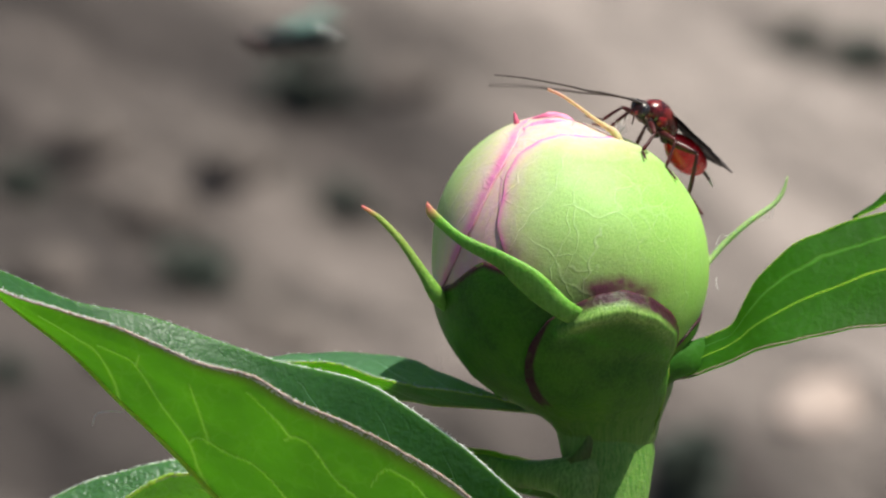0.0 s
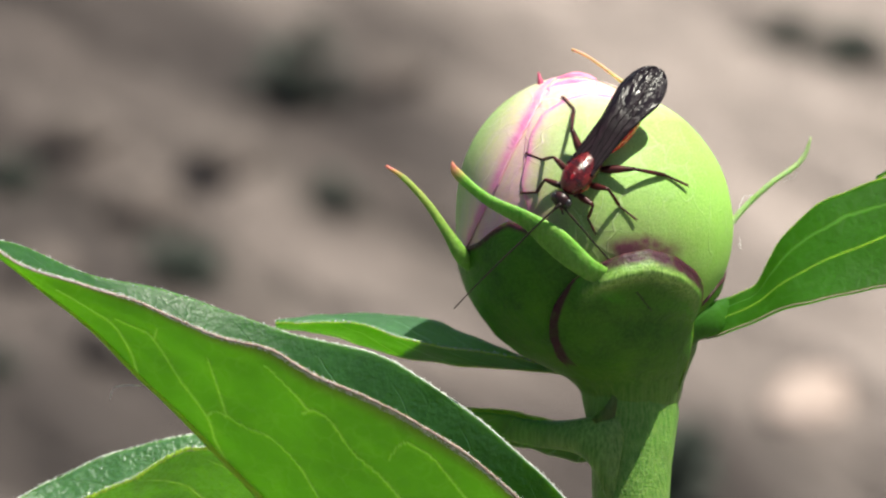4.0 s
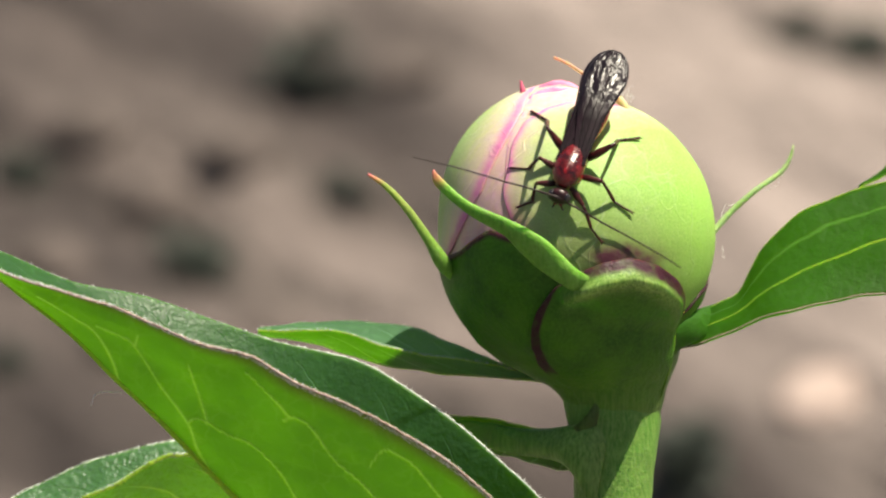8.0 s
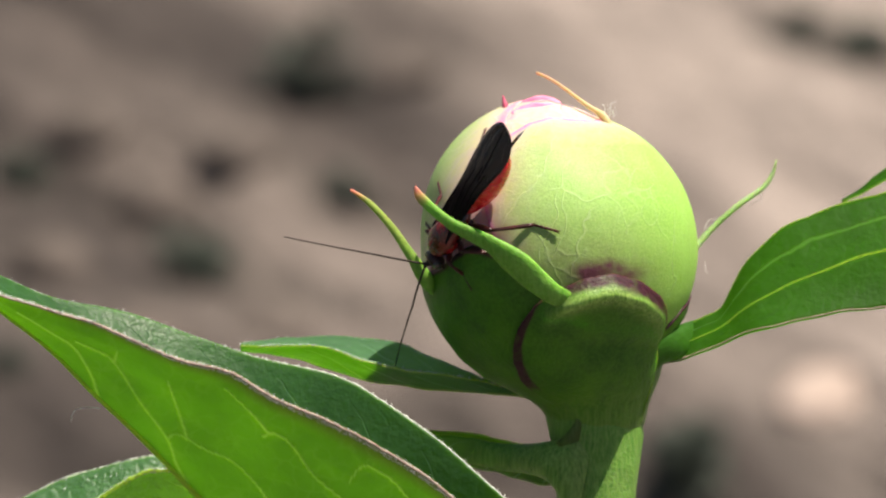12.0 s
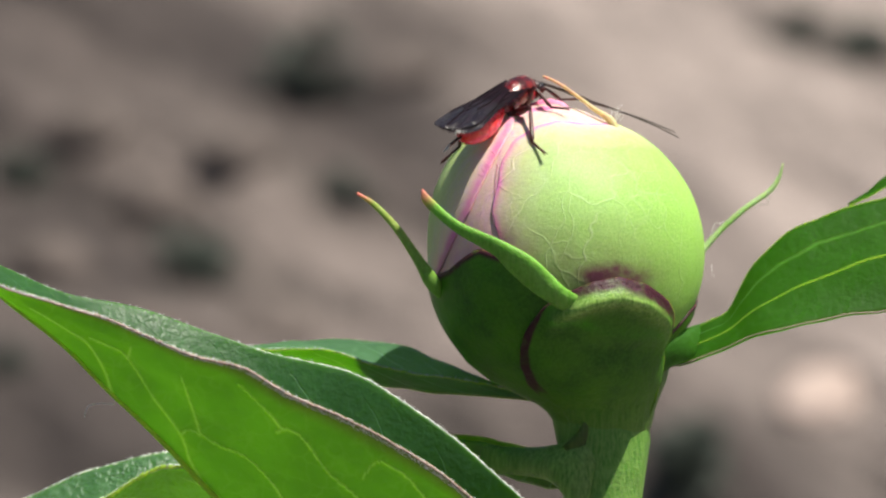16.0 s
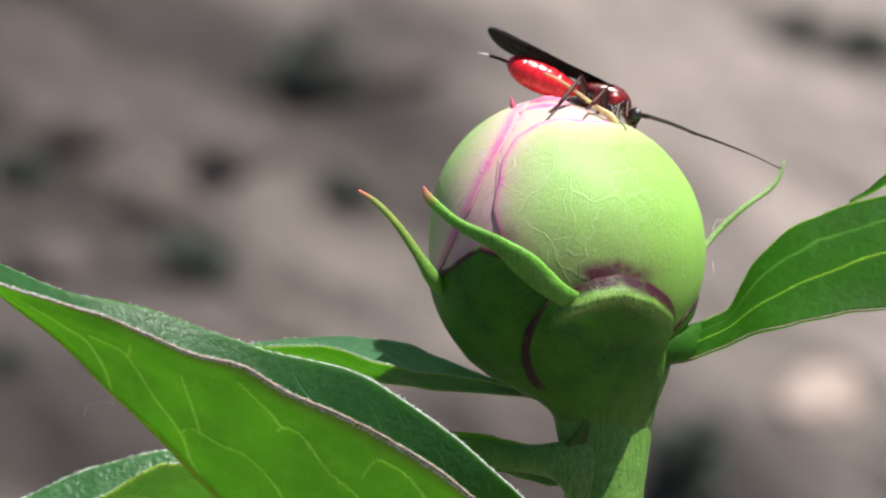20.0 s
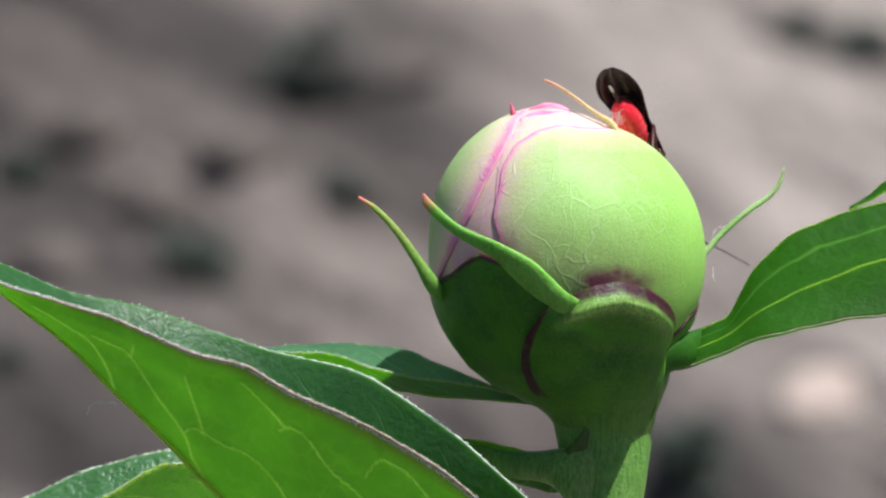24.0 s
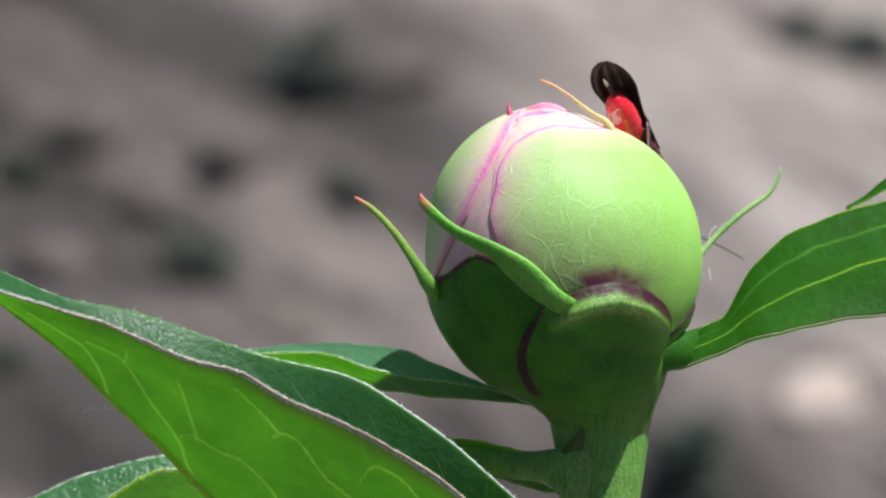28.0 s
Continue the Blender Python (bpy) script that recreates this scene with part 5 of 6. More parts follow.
# seconds, middle of the thorax, forward way, upward way, in the bud frame
CRAWL = [
    (0, 18.75, 0, 12.7, -0.46, -0.77, 0.45, 0.62, 0.08, 0.78),
    (0.2, 18.34, 0, 12.96, -0.51, -0.74, 0.44, 0.62, 0.04, 0.79),
    (0.4, 17.88, 0, 13.42, -0.56, -0.73, 0.4, 0.6, -0.02, 0.8),
    (0.6, 16.74, 0, 13.59, -0.66, -0.7, 0.27, 0.49, -0.13, 0.86),
    (0.8, 16.87, 0, 14.07, -0.73, -0.62, 0.3, 0.49, -0.17, 0.85),
    (1, 16.7, 0, 13.9, -0.8, -0.57, 0.2, 0.45, -0.35, 0.82),
    (1.2, 16.25, 0, 13.87, -0.84, -0.54, 0.05, 0.33, -0.43, 0.84),
    (1.4, 17.1, 0, 13.74, -0.64, -0.77, 0.09, 0.48, -0.31, 0.82),
    (1.6, 18.15, 0, 13.79, -0.57, -0.76, 0.3, 0.65, -0.19, 0.74),
    (1.8, 17.05, 0, 13.17, -0.6, -0.8, 0.03, 0.47, -0.32, 0.82),
    (2, 17.3, 0, 12.75, -0.58, -0.82, -0.05, 0.45, -0.37, 0.82),
    (2.2, 16.79, -4.09, 12.19, -0.64, -0.76, -0.11, 0.46, -0.49, 0.74),
    (2.4, 16.32, -7.1, 10.82, -0.68, -0.71, -0.18, 0.46, -0.6, 0.66),
    (2.6, 15.83, -8.26, 10.15, -0.64, -0.71, -0.29, 0.39, -0.62, 0.68),
    (2.8, 15.5, -9.64, 8.86, -0.54, -0.73, -0.41, 0.35, -0.64, 0.68),
    (3, 14.22, -11.32, 7.38, -0.57, -0.69, -0.45, 0.33, -0.7, 0.64),
    (3.2, 12.72, -12.37, 6.18, -0.63, -0.63, -0.45, 0.3, -0.73, 0.61),
    (3.5, 9.89, -12.99, 5.06, -0.69, -0.48, -0.54, 0.13, -0.81, 0.57),
    (4.2, 8.87, -13.41, 3.57, -0.51, -0.41, -0.76, -0.02, -0.87, 0.49),
    (5, 8.24, -13.63, 2.21, -0.36, -0.24, -0.9, -0.14, -0.94, 0.31),
    (5.5, 8.36, -13.7, 1.65, -0.3, -0.29, -0.91, -0.13, -0.93, 0.34),
    (6, 8.36, -13.72, 1.55, -0.28, -0.3, -0.91, -0.13, -0.93, 0.35),
    (6.5, 8.17, -13.67, 1.6, -0.3, -0.28, -0.91, -0.15, -0.93, 0.33),
    (7, 9, -13.74, 1.63, -0.22, -0.39, -0.89, -0.09, -0.9, 0.42),
    (7.2, 9.65, -13.49, 3.61, -0.19, -0.43, -0.88, -0.06, -0.89, 0.44),
    (7.4, 10.11, -13.27, 4.4, -0.25, -0.46, -0.85, -0.02, -0.88, 0.48),
    (7.6, 10.45, -12.94, 5.26, -0.3, -0.52, -0.8, 0.02, -0.84, 0.55),
    (7.8, 10.41, -13.02, 5.06, -0.3, -0.52, -0.8, 0.01, -0.84, 0.54),
    (8, 10.08, -12.92, 5.26, -0.33, -0.54, -0.77, 0.01, -0.82, 0.57),
    (8.2, 9.56, -12.38, 6.25, -0.53, -0.44, -0.72, -0.05, -0.84, 0.54),
    (8.4, 8.69, -11.62, 7.69, -0.73, -0.58, -0.35, 0.14, -0.63, 0.76),
    (8.6, 8.27, -11.23, 8.3, -0.97, 0.11, -0.2, -0.21, -0.77, 0.6),
    (8.8, 9.18, -11.28, 8.63, -0.98, 0, -0.22, -0.11, -0.78, 0.61),
    (9, 8.62, -11.52, 8.31, -0.95, 0.06, -0.3, -0.18, -0.8, 0.57),
    (9.2, 7.13, -11.85, 6.57, -0.95, 0, -0.31, -0.17, -0.83, 0.53),
    (9.4, 6.78, -12.04, 5.92, -0.86, 0.28, -0.42, -0.43, -0.82, 0.38),
    (9.6, 5.93, -12.02, 5.18, -0.81, 0.28, -0.51, -0.47, -0.82, 0.32),
    (9.8, 5.3, -11.83, 4.93, -0.79, 0.25, -0.55, -0.46, -0.83, 0.33),
    (10, 4.56, -11.39, 4.99, -0.82, 0.21, -0.54, -0.43, -0.82, 0.38),
    (10.2, 3.82, -10.96, 5.03, -0.79, 0.34, -0.52, -0.53, -0.77, 0.35),
    (10.4, 1.49, -9.66, 4.04, -0.76, 0.18, -0.63, -0.53, -0.72, 0.44),
    (10.7, 1.38, -9.77, 3.2, -0.64, 0.29, -0.71, -0.64, -0.71, 0.29),
    (11, 1.33, -9.56, 1.95, -0.57, 0.35, -0.74, -0.62, -0.76, 0.2),
    (11.5, 1.09, -9.4, 1.61, -0.55, 0.37, -0.75, -0.63, -0.75, 0.19),
    (12, 0.99, -9.32, 0.81, -0.52, 0.42, -0.75, -0.67, -0.73, 0.12),
    (12.5, 1.09, -9.37, 1.01, -0.52, 0.45, -0.73, -0.68, -0.72, 0.11),
    (13.2, 0.45, -8.74, 3.56, -0.61, 0.52, -0.61, -0.76, -0.59, 0.26),
    (14, 0.26, -7.89, 5.46, -0.79, 0.56, -0.25, -0.6, -0.65, 0.46),
    (14.5, 0.74, -7.77, 6.74, -0.83, 0.55, 0, -0.47, -0.72, 0.51),
    (14.6, 1.13, -8.23, 6.73, -0.73, 0.67, 0.12, -0.56, -0.7, 0.44),
    (14.7, 1.77, -7.95, 8.1, -0.52, 0.76, 0.39, -0.56, -0.65, 0.52),
    (14.8, 1.92, -7.69, 8.63, -0.42, 0.76, 0.5, -0.52, -0.63, 0.58),
    (14.9, 2.16, -7.76, 8.92, -0.27, 0.75, 0.59, -0.49, -0.63, 0.6),
    (15, 2.41, -7.55, 9.25, -0.13, 0.73, 0.66, -0.44, -0.63, 0.64),
    (15.1, 2.16, -6.92, 9.67, -0.1, 0.66, 0.74, -0.41, -0.68, 0.6),
    (15.2, 3.05, -7.39, 9.62, 0.17, 0.67, 0.72, -0.38, -0.65, 0.66),
    (15.4, 4.3, -5.82, 11.55, 0.39, 0.6, 0.7, -0.28, -0.66, 0.7),
    (15.6, 4.84, -5.18, 12.54, 0.46, 0.6, 0.66, -0.22, -0.64, 0.74),
    (15.8, 5.49, -2.84, 13.28, 0.55, 0.6, 0.58, -0.18, -0.59, 0.79),
    (16, 6.67, -2.19, 13.64, 0.53, 0.75, 0.39, -0.01, -0.45, 0.89),
    (16.2, 8.58, -1, 13.75, 0.58, 0.77, 0.26, 0, -0.32, 0.95),
    (16.4, 8.81, 1, 14.35, 0.78, 0.58, 0.2, -0.15, -0.14, 0.98),
    (16.6, 10.11, 0.8, 14, 0.87, 0.5, -0.03, -0.03, 0.12, 0.99),
    (16.8, 11.39, 0.9, 13.62, 0.88, 0.41, -0.23, 0.07, 0.36, 0.93),
    (17, 12.28, 1, 13.84, 0.97, 0, -0.25, 0.19, 0.35, 0.92),
    (17.5, 13.16, 1, 13.43, 0.94, 0, -0.35, 0.29, 0.35, 0.89),
    (18, 13.39, 1, 13.47, 0.94, 0, -0.33, 0.27, 0.35, 0.9),
    (18.5, 14.35, 1, 13.04, 0.93, 0, -0.37, 0.35, 0.35, 0.87),
    (19, 14.58, 1, 13, 0.93, 0, -0.37, 0.35, 0.35, 0.87),
    (20.9, 14.68, 1, 12.92, 0.93, 0, -0.38, 0.35, 0.35, 0.87),
    (21, 15.07, 1.2, 13.08, 0.93, 0, -0.37, 0.37, 0.36, 0.85),
    (21.1, 17.19, 1.8, 13.03, 0.43, 0.57, -0.7, 0.68, 0.31, 0.66),
    (21.2, 17.45, 1.8, 12.42, 0.54, 0.35, -0.77, 0.76, 0.2, 0.62),
    (21.3, 17.53, 0.92, 11.9, 0.58, 0.35, -0.74, 0.76, 0.11, 0.64),
    (21.4, 17.47, 2.13, 11.34, 0.52, 0.51, -0.69, 0.69, 0.23, 0.69),
    (21.5, 17.47, 3.55, 10.52, 0.51, 0.49, -0.7, 0.66, 0.31, 0.69),
    (22.2, 17.48, 6.71, 8.71, 0.31, 0.63, -0.71, 0.55, 0.49, 0.67),
    (23, 18.55, 9.33, 8, 0.33, 0.74, -0.58, 0.05, 0.62, 0.78),
    (23.5, 18.93, 8.99, 8, 0.33, 0.74, -0.58, 0.05, 0.62, 0.78),
    (24, 18.78, 9.12, 8, 0.33, 0.74, -0.58, 0.05, 0.62, 0.78),
    (24.5, 18.79, 9.23, 7.9, 0.33, 0.74, -0.58, 0.05, 0.62, 0.78),
    (25, 18.68, 9.06, 8.15, 0.33, 0.74, -0.58, 0.05, 0.62, 0.78),
    (25.5, 18.68, 9.06, 8.15, 0.33, 0.74, -0.58, 0.05, 0.62, 0.78),
    (26, 18.58, 9.09, 8.2, 0.33, 0.74, -0.58, 0.05, 0.62, 0.78),
    (26.5, 18.43, 9.22, 8.21, 0.33, 0.74, -0.58, 0.05, 0.62, 0.78),
    (27, 18.38, 9.26, 8.21, 0.33, 0.74, -0.58, 0.05, 0.62, 0.78),
    (27.5, 18.33, 9.3, 8.21, 0.33, 0.74, -0.58, 0.05, 0.62, 0.78),
    (28, 18.57, 8.7, 8.55, 0.33, 0.74, -0.58, 0.05, 0.62, 0.78),
]

# seconds, ways of the two antennae in the wasp's own frame
FEEL = [
    (0, 0.52, -0.74, -0.41, 0.5, -0.71, -0.49),
    (0.2, 0.87, -0.31, -0.38, 0.57, 0.06, -0.82),
    (0.4, 0.48, -0.49, -0.73, 0.43, 0.54, -0.72),
    (0.6, 0.58, -0.46, -0.67, 0.53, 0.59, -0.61),
    (0.8, 0.66, -0.38, -0.65, 0.52, 0.61, -0.59),
    (1, 0.77, 0.02, -0.63, 0.51, 0.78, -0.37),
    (1.2, 0.91, 0.24, -0.34, 0.53, 0.83, -0.19),
    (1.4, 0.84, 0.05, -0.54, 0.71, 0.56, -0.43),
    (1.6, 0.63, -0.08, -0.78, 0.12, 0.9, -0.43),
    (1.8, 0.86, -0.19, -0.48, 0.67, 0.65, -0.37),
    (2, 0.95, -0.05, -0.31, 0.79, 0.55, -0.28),
    (2.2, 0.78, -0.28, -0.56, 0.73, 0.51, -0.46),
    (2.4, 0.78, -0.09, -0.62, 0.54, 0.72, -0.44),
    (2.6, 0.78, 0.16, -0.6, 0.41, 0.76, -0.51),
    (2.8, 0.72, 0.12, -0.68, 0.35, 0.74, -0.58),
    (3, 0.68, -0.04, -0.73, 0.31, 0.64, -0.71),
    (3.2, 0.54, -0.18, -0.82, 0.3, 0.54, -0.79),
    (3.5, 0.48, -0.22, -0.85, 0.17, 0.67, -0.72),
    (4.5, 0.94, -0.33, -0.08, -0.16, 0.89, -0.42),
    (5.5, 0.82, -0.55, -0.13, -0.71, 0.67, -0.21),
    (6, 0.83, -0.55, -0.14, -0.67, 0.71, -0.23),
    (6.5, 0.84, -0.53, -0.12, -0.78, 0.6, -0.19),
    (7, 0.87, -0.46, 0.2, -0.92, 0.34, -0.22),
    (7.2, -0.05, -0.82, -0.56, -0.67, 0.71, 0.21),
    (7.4, -0.13, -0.82, -0.56, -0.55, 0.74, -0.39),
    (7.6, 0.34, -0.81, 0.47, -0.32, 0.82, -0.47),
    (7.8, 0.31, -0.85, 0.43, -0.17, 0.86, -0.49),
    (8, 0.19, -0.93, 0.31, -0.12, 0.84, -0.52),
    (8.2, 0.07, -0.94, 0.33, 0.52, 0.63, -0.58),
    (8.4, 0.44, -0.42, 0.79, 0.16, -0.61, -0.77),
    (8.6, -0.02, -1, -0.05, 0.45, 0.72, -0.53),
    (8.8, 0.49, -0.3, 0.82, 0.51, 0.65, -0.57),
    (9, 0.98, -0.18, -0.11, 0.42, 0.74, -0.52),
    (9.2, 0.85, 0.51, 0.15, 0.34, 0.66, -0.66),
    (9.4, 0.89, -0.18, 0.42, 0.26, 0.82, -0.51),
    (9.6, 0.84, -0.22, -0.5, 0.59, 0.58, -0.57),
    (9.8, 0.94, -0.32, 0.07, 0.55, 0.78, -0.3),
    (10, 0.57, -0.61, 0.55, 0.83, 0.55, -0.13),
    (10.2, 0.66, -0.72, -0.21, 0.85, 0.41, -0.35),
    (10.4, 0.78, -0.52, -0.35, 0.78, 0.11, -0.62),
    (10.7, 0.16, -0.91, 0.38, 0.68, 0.66, -0.33),
    (11, 0.6, -0.73, 0.34, 0.82, 0.56, -0.11),
    (11.5, 0.45, -0.69, 0.57, 0.91, 0.17, -0.38),
    (12, 0.43, -0.68, 0.6, 0.96, 0.06, -0.28),
    (12.5, 0.53, -0.63, 0.56, 0.97, 0.08, -0.21),
    (13.5, 0.53, -0.8, 0.27, 0.82, 0.14, -0.55),
    (14.5, -0.17, -0.9, 0.4, 0.34, 0.45, -0.82),
    (14.6, -0.26, -0.96, 0.1, 0.72, 0.12, -0.68),
    (14.7, -0.28, -0.93, -0.25, 0.76, 0.15, -0.63),
    (14.8, -0.06, -0.99, -0.16, 0.78, 0.27, -0.57),
    (14.9, 0.18, -0.98, -0.06, 0.75, 0.32, -0.58),
    (15, 0.2, -0.96, -0.19, 0.72, 0.39, -0.57),
    (15.1, 0.26, -0.94, -0.24, 0.34, 0.7, -0.63),
    (15.2, 0.93, -0.34, 0.11, 0.91, 0.37, -0.19),
    (15.4, 0.37, -0.89, -0.25, 0.8, -0.52, -0.3),
    (15.6, 0.73, -0.66, 0.18, 0.74, -0.44, -0.52),
    (15.8, 0.54, -0.62, -0.56, 0.81, -0.32, -0.5),
    (16, 0.33, -0.87, -0.37, 0.23, -0.91, -0.35),
    (16.2, -0.27, -0.94, -0.22, 0.72, -0.48, -0.5),
    (16.4, 0.69, -0.58, -0.44, 0.54, -0.51, -0.67),
    (16.6, 0.75, -0.35, -0.56, 0.12, -0.81, -0.57),
    (16.8, 0.82, -0.18, -0.54, 0.06, -0.74, -0.67),
    (17, 1, -0.01, 0.02, 0.66, -0.29, -0.69),
    (17.5, 0.88, -0.47, -0.07, 0.78, -0.34, -0.52),
    (18, 0.91, -0.13, -0.4, 0.62, -0.6, -0.5),
    (18.5, 0.93, 0.13, -0.35, 0.85, -0.3, -0.43),
    (19, 0.99, 0.06, -0.15, 0.98, 0.07, -0.18),
    (19.5, 1, 0.03, -0.08, 0.99, 0.04, -0.1),
    (20, 1, -0.03, 0.07, 1, -0.02, 0.06),
    (20.5, 1, -0.03, 0.08, 1, -0.02, 0.05),
    (20.9, 0.98, -0.07, 0.19, 0.94, -0.33, -0.09),
    (21, 0.70, -0.22, -0.68, 0.66, -0.26, -0.71),
    (21.1, 0.91, 0.03, 0.4, 0.81, 0.05, 0.58),
    (21.2, 0.91, 0.42, -0.03, 0.94, 0.21, 0.25),
    (21.4, 0.94, 0.32, -0.13, 0.7, 0.67, 0.24),
    (21.5, 0.94, 0.32, -0.09, 0.91, 0.42, -0.04),
    (23.5, 0.84, -0.23, -0.48, 0.72, 0.55, -0.41),
    (28, 0.84, -0.23, -0.48, 0.72, 0.55, -0.41),
]


# seconds, where the hind feet rest, behind and beside the wasp
SPLAY = [
    (0, -5.5, 4.4),
    (5, -5.6, 4.8),
    (7.2, -5.6, 4.8),
    (7.8, -5.6, 2.6),
    (8.2, -5.6, 2.6),
    (9, -6.6, 3.2),
    (10, -6.0, 4.5),
    (11, -6.0, 5.4),
    (12.5, -6.0, 5.4),
    (14.5, -5.8, 4.5),
    (16, -5.4, 5.0),
    (16.6, -4.6, 5.8),
    (28, -4.6, 5.8),
]

# seconds, ways of the two whips in their antenna's frame
BEND = [
    (0, 1, 0, -0.02, 1, 0, -0.02),
    (20.9, 1, 0, -0.02, 1, 0, -0.02),
    (21, 0.82, 0, -0.5, 0.82, 0, -0.5),
    (21.3, 1, 0, -0.02, 1, 0, -0.02),
    (21.5, 1, 0, -0.02, 1, 0, -0.02),
    (23.5, 0.77, -0.22, 0.60, 1, 0, -0.02),
    (28, 0.77, -0.22, 0.60, 1, 0, -0.02),
]


def between(rows, t):
    return [float(np.interp(t, [r[0] for r in rows], [r[i] for r in rows])) for i in range(1, len(rows[0]))]


def frame_of(x, z, at):
    x = Vector(x).normalized()
    z = Vector(z)
    z = (z - x * z.dot(x)).normalized()
    y = z.cross(x)
    m = Matrix((x, y, z)).transposed().to_4x4()
    m.translation = Vector(at)
    return m


def crawl(t):
    v = between(CRAWL, t)
    return frame_of(v[3:6], v[6:9], v[:3])


def metres(m):
    m = m.copy()
    m.translation = m.translation * 0.001
    return m


def times():
    out, t = [], 0.0
    busy = ((0, 3.6), (6.9, 11.0), (14.3, 17.2), (20.8, 21.7))
    while t < 28.0 - 1e-6:
        out.append(round(t, 3))
        t += 0.1 if any(a <= t + 1e-6 < b for a, b in busy) else 0.25
    return out + [28.0]


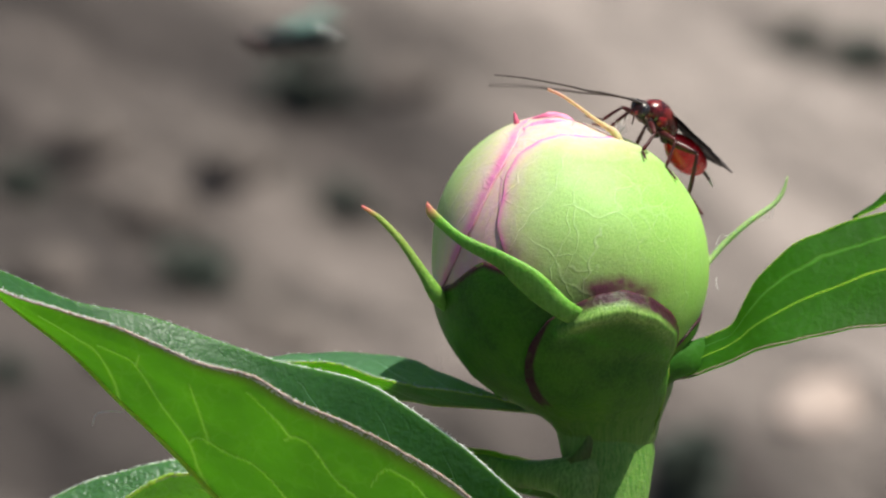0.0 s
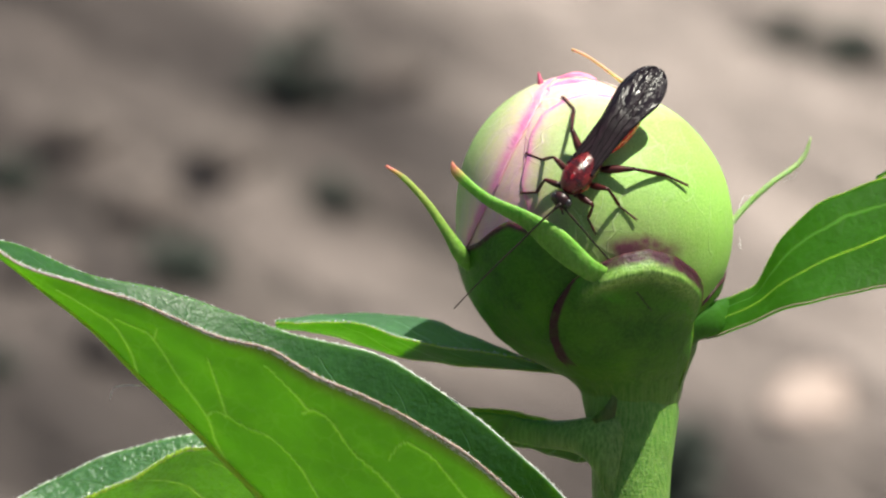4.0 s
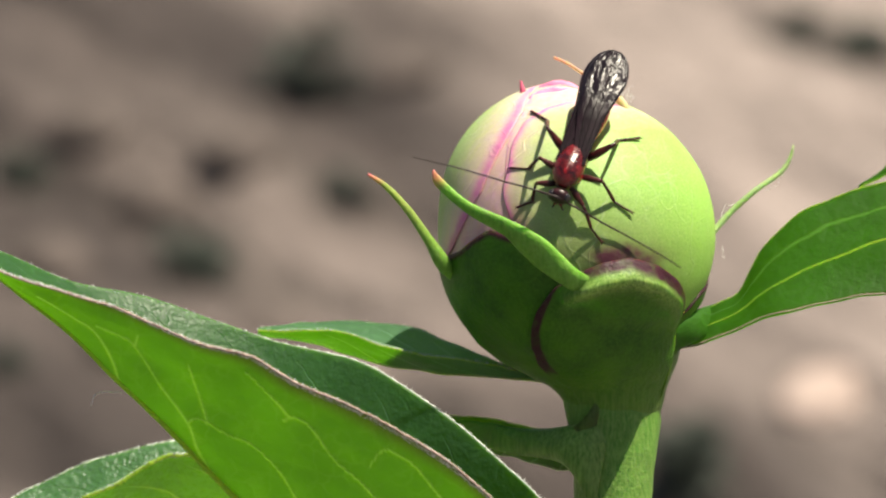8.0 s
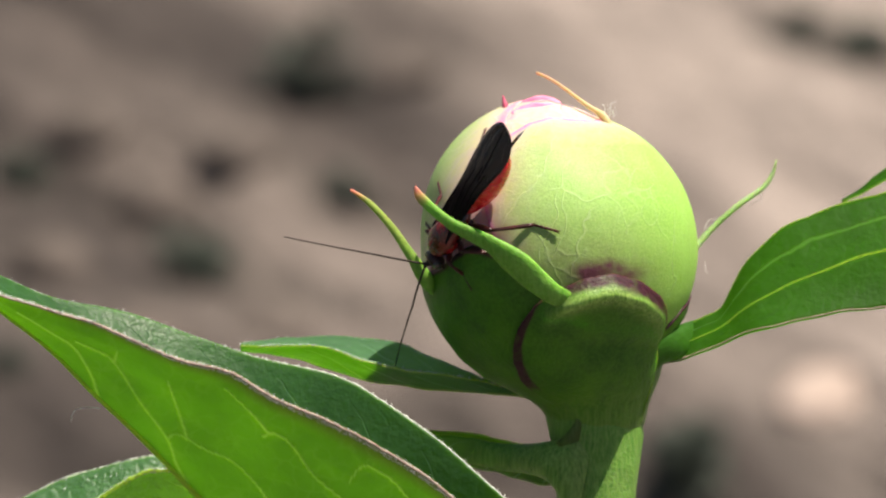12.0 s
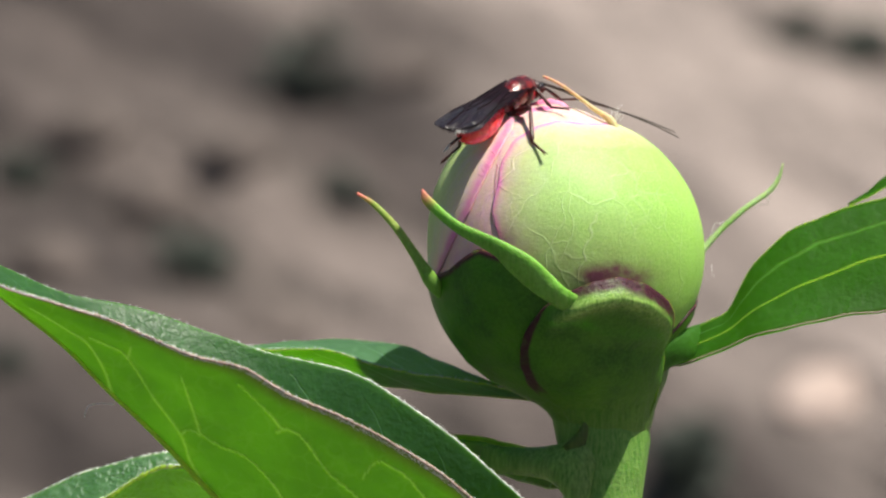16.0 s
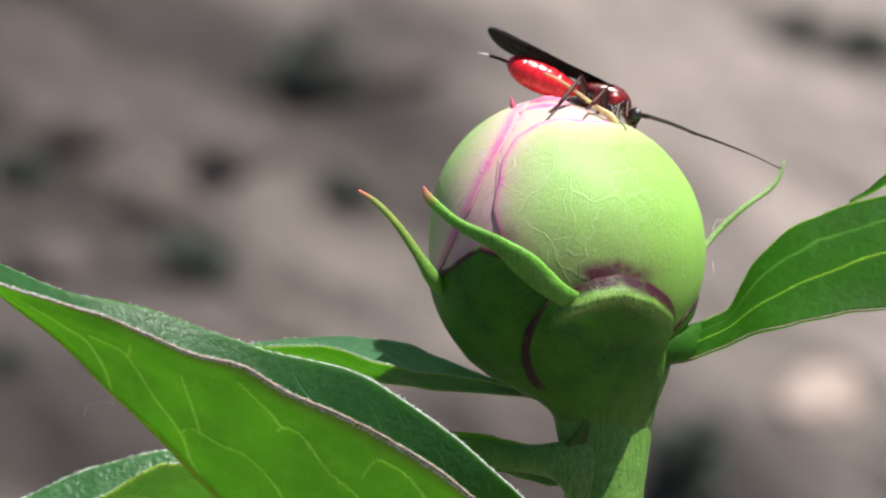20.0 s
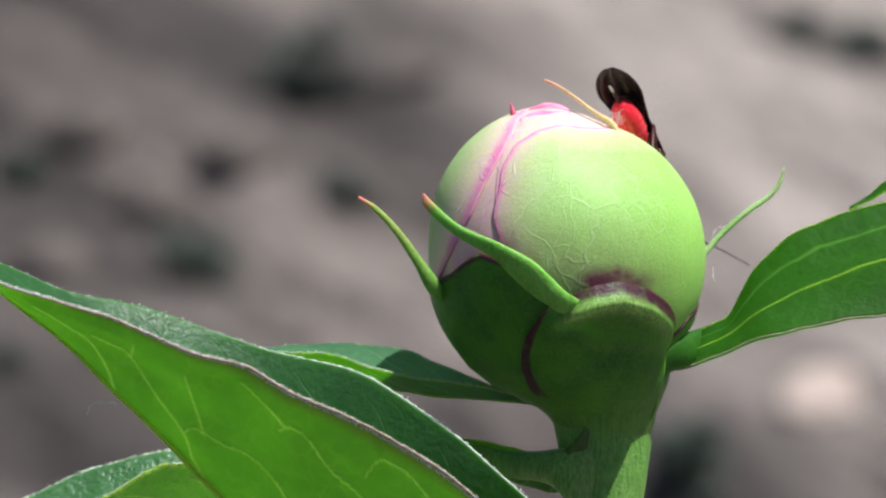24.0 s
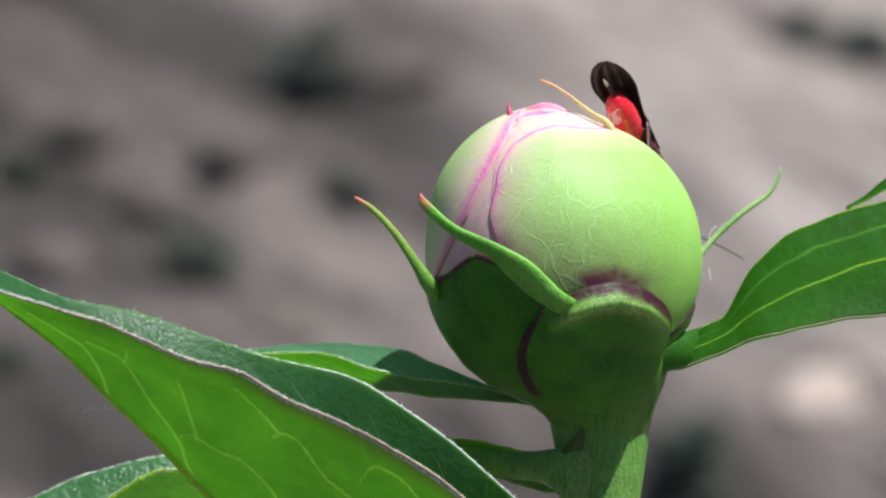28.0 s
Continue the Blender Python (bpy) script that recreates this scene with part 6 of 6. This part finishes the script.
def motions():
    when = times()
    walk(plant, [(t, Matrix.Translation(BASE + RIGHT * dx * 0.001 + UP * dz * 0.001)) for t, dx, dz, _, _ in SWAY])
    for leaf in (big_leaf, low_leaf):
        walk(leaf, [(t, Matrix.Translation((RIGHT * lx + UP * lz) * 0.001)) for t, _, _, lx, lz in SWAY])

    def world_of(t):
        sx, sz, _, _ = between(SWAY, t)
        m = crawl(t)
        m.translation += Vector((sx, 0, sz))
        return Matrix.Translation(AXIS) @ TURN.to_4x4() @ metres(m)

    def in_air(x, y, z, turn):
        m = AXIS + TURN @ Vector((x, y, z)) * 0.001
        return pose(*m, 0, 8, turn)

    rest = pose(-0.9, 0.35, ground_height(-0.9, 0.35) + 0.004, 0, 0, 150)
    walk(fly, [(0, in_air(-17.6, 110, 23.6, 176)), (0.0334, in_air(-24.2, 110, 27.2, 175)), (0.1, in_air(-32.57, 110, 39.1, 170)), (0.3, in_air(-60, 0, 120, 165)), (1.0, pose(-0.6, 0.2, 0.8, 0, 0, 160)), (2.5, rest), (28, rest)])

    walk(wasp, [(t, world_of(t)) for t in when])

    def clear(p, d, length):
        """Turns a rod from p along d outwards until it passes over the bud."""
        d = Vector(d).normalized()
        for _ in range(60):
            deep, out = 0.0, None
            for k in range(1, 9):
                q = p + d * length * k / 8
                for c, r in ((BUD, BUD_R + 0.35), (INNER, 11.5)):
                    if r - (q - c).length > deep:
                        deep, out = r - (q - c).length, (q - c).normalized()
            if out is None:
                break
            d = (d + out * 0.03).normalized()
        return d

    for k, (s, feeler, whip) in enumerate(feelers):
        rows, bends = [], []
        for t in when:
            m = crawl(t)
            turn = m.to_3x3()
            root = Vector((3.2, 0.26 * s, -0.3))
            w = Vector(between(FEEL, t)[3 * k:3 * k + 3])
            w = turn.transposed() @ clear(m @ root, turn @ (w if w.length > 0.1 else Vector((1, 0, 0))), 5.0)
            base = frame_of(w, (0.1, 0, 1) if abs(w.z) < 0.9 else (-1, 0, 0), root)
            both = turn @ base.to_3x3()
            way = both.transposed() @ clear(m @ (root + w * 5.0), both @ Vector(between(BEND, t)[3 * k:3 * k + 3]), 8.3)
            rows.append((t, metres(base)))
            bends.append((t, metres(frame_of(way, (0.1, 0, 1), (5.0, 0, 0)))))
        walk(feeler, rows)
        walk(whip, bends)

    # the wings are carried a little higher while it feeds, and spread as it turns
    for i, w in enumerate(wings):
        s = 1 if i < 2 else -1
        hinge = Vector((0.1, 0.4 * s, 0.85))
        rows = []
        for t, up, spread, yaw in ((0, 0, 0, 0), (1.0, 4, 0, 0), (2.4, 6, 0, 6), (3.0, 10, 0, 10), (3.3, 7, 0, 8), (3.9, 0, 0, 0), (8.3, 0, 0, 0), (9.5, 2, 0, 0), (15.8, 0, 0, 0), (16.5, 3, 0, 0), (17.5, 3, 0, 0), (20.9, 2, 0, 0), (20.98, 2, 0, 0), (21.1, 14, 13, 0), (21.22, 5, 3, 0), (21.5, 0, 0, 0), (28, 0, 0, 0)):
            m = Matrix.Translation(hinge) @ pose(0, 0, 0, 0, up, yaw - spread * s) @ Matrix.Translation(-hinge)
            rows.append((t, metres(m)))
        walk(w, rows)

    def to_skin(p):
        d = (Vector(p) - BUD).normalized()
        o = BUD - INNER
        k = -o.dot(d) + math.sqrt(max(0.0, o.dot(d) ** 2 - o.length_squared + 11.2 ** 2))
        return BUD + d * (max(BUD_R, k) + 0.15)

    for key, s, femur, tibia, tarsus in legs:
        hip, rest, l1, l2, l3 = LEGS[key]
        hip = Vector((hip[0], hip[1] * s, hip[2]))
        planted, rows = None, ([], [], [])
        for t in when:
            m = crawl(t)
            if key == "hind":
                rest = between(SPLAY, t)
            near = 1.0 if t < 22 else 0.45        # legs drawn in behind the bud
            want = to_skin(m @ Vector((rest[0], rest[1] * s * near, -2.0)))
            if planted is None or (want - planted).length > 1.6:
                planted = want
            a = m.inverted() @ planted
            d = a - hip
            if d.length > (l1 + l2) * 0.985:
                d *= (l1 + l2) * 0.985 / d.length
            if d.length < abs(l1 - l2) + 0.4:
                d *= (abs(l1 - l2) + 0.4) / d.length
            a = hip + d
            pole = Vector((0.0 if key != "hind" else -0.2, 0.9 * s, 1.0)) if t < 22 else Vector((-0.5, 0.15 * s, 0.15))
            x = d.normalized()
            pole = (pole - x * pole.dot(x)).normalized()
            c = (l1 * l1 + d.length_squared - l2 * l2) / (2 * d.length)
            knee = hip + x * c + pole * math.sqrt(max(0.0, l1 * l1 - c * c))
            n = (m.to_3x3().transposed() @ (planted - BUD)).normalized()
            out = Vector((0.45 * a.x, a.y + 0.4 * s, a.z - knee.z * 0.3))
            out = (out - n * out.dot(n)).normalized()
            rows[0].append((t, metres(frame_of(knee - hip, pole, hip))))
            rows[1].append((t, metres(frame_of(a - knee, pole, knee))))
            rows[2].append((t, metres(frame_of(out, n, a))))
        for ob, r in zip((femur, tibia, tarsus), rows):
            walk(ob, r)


motions()
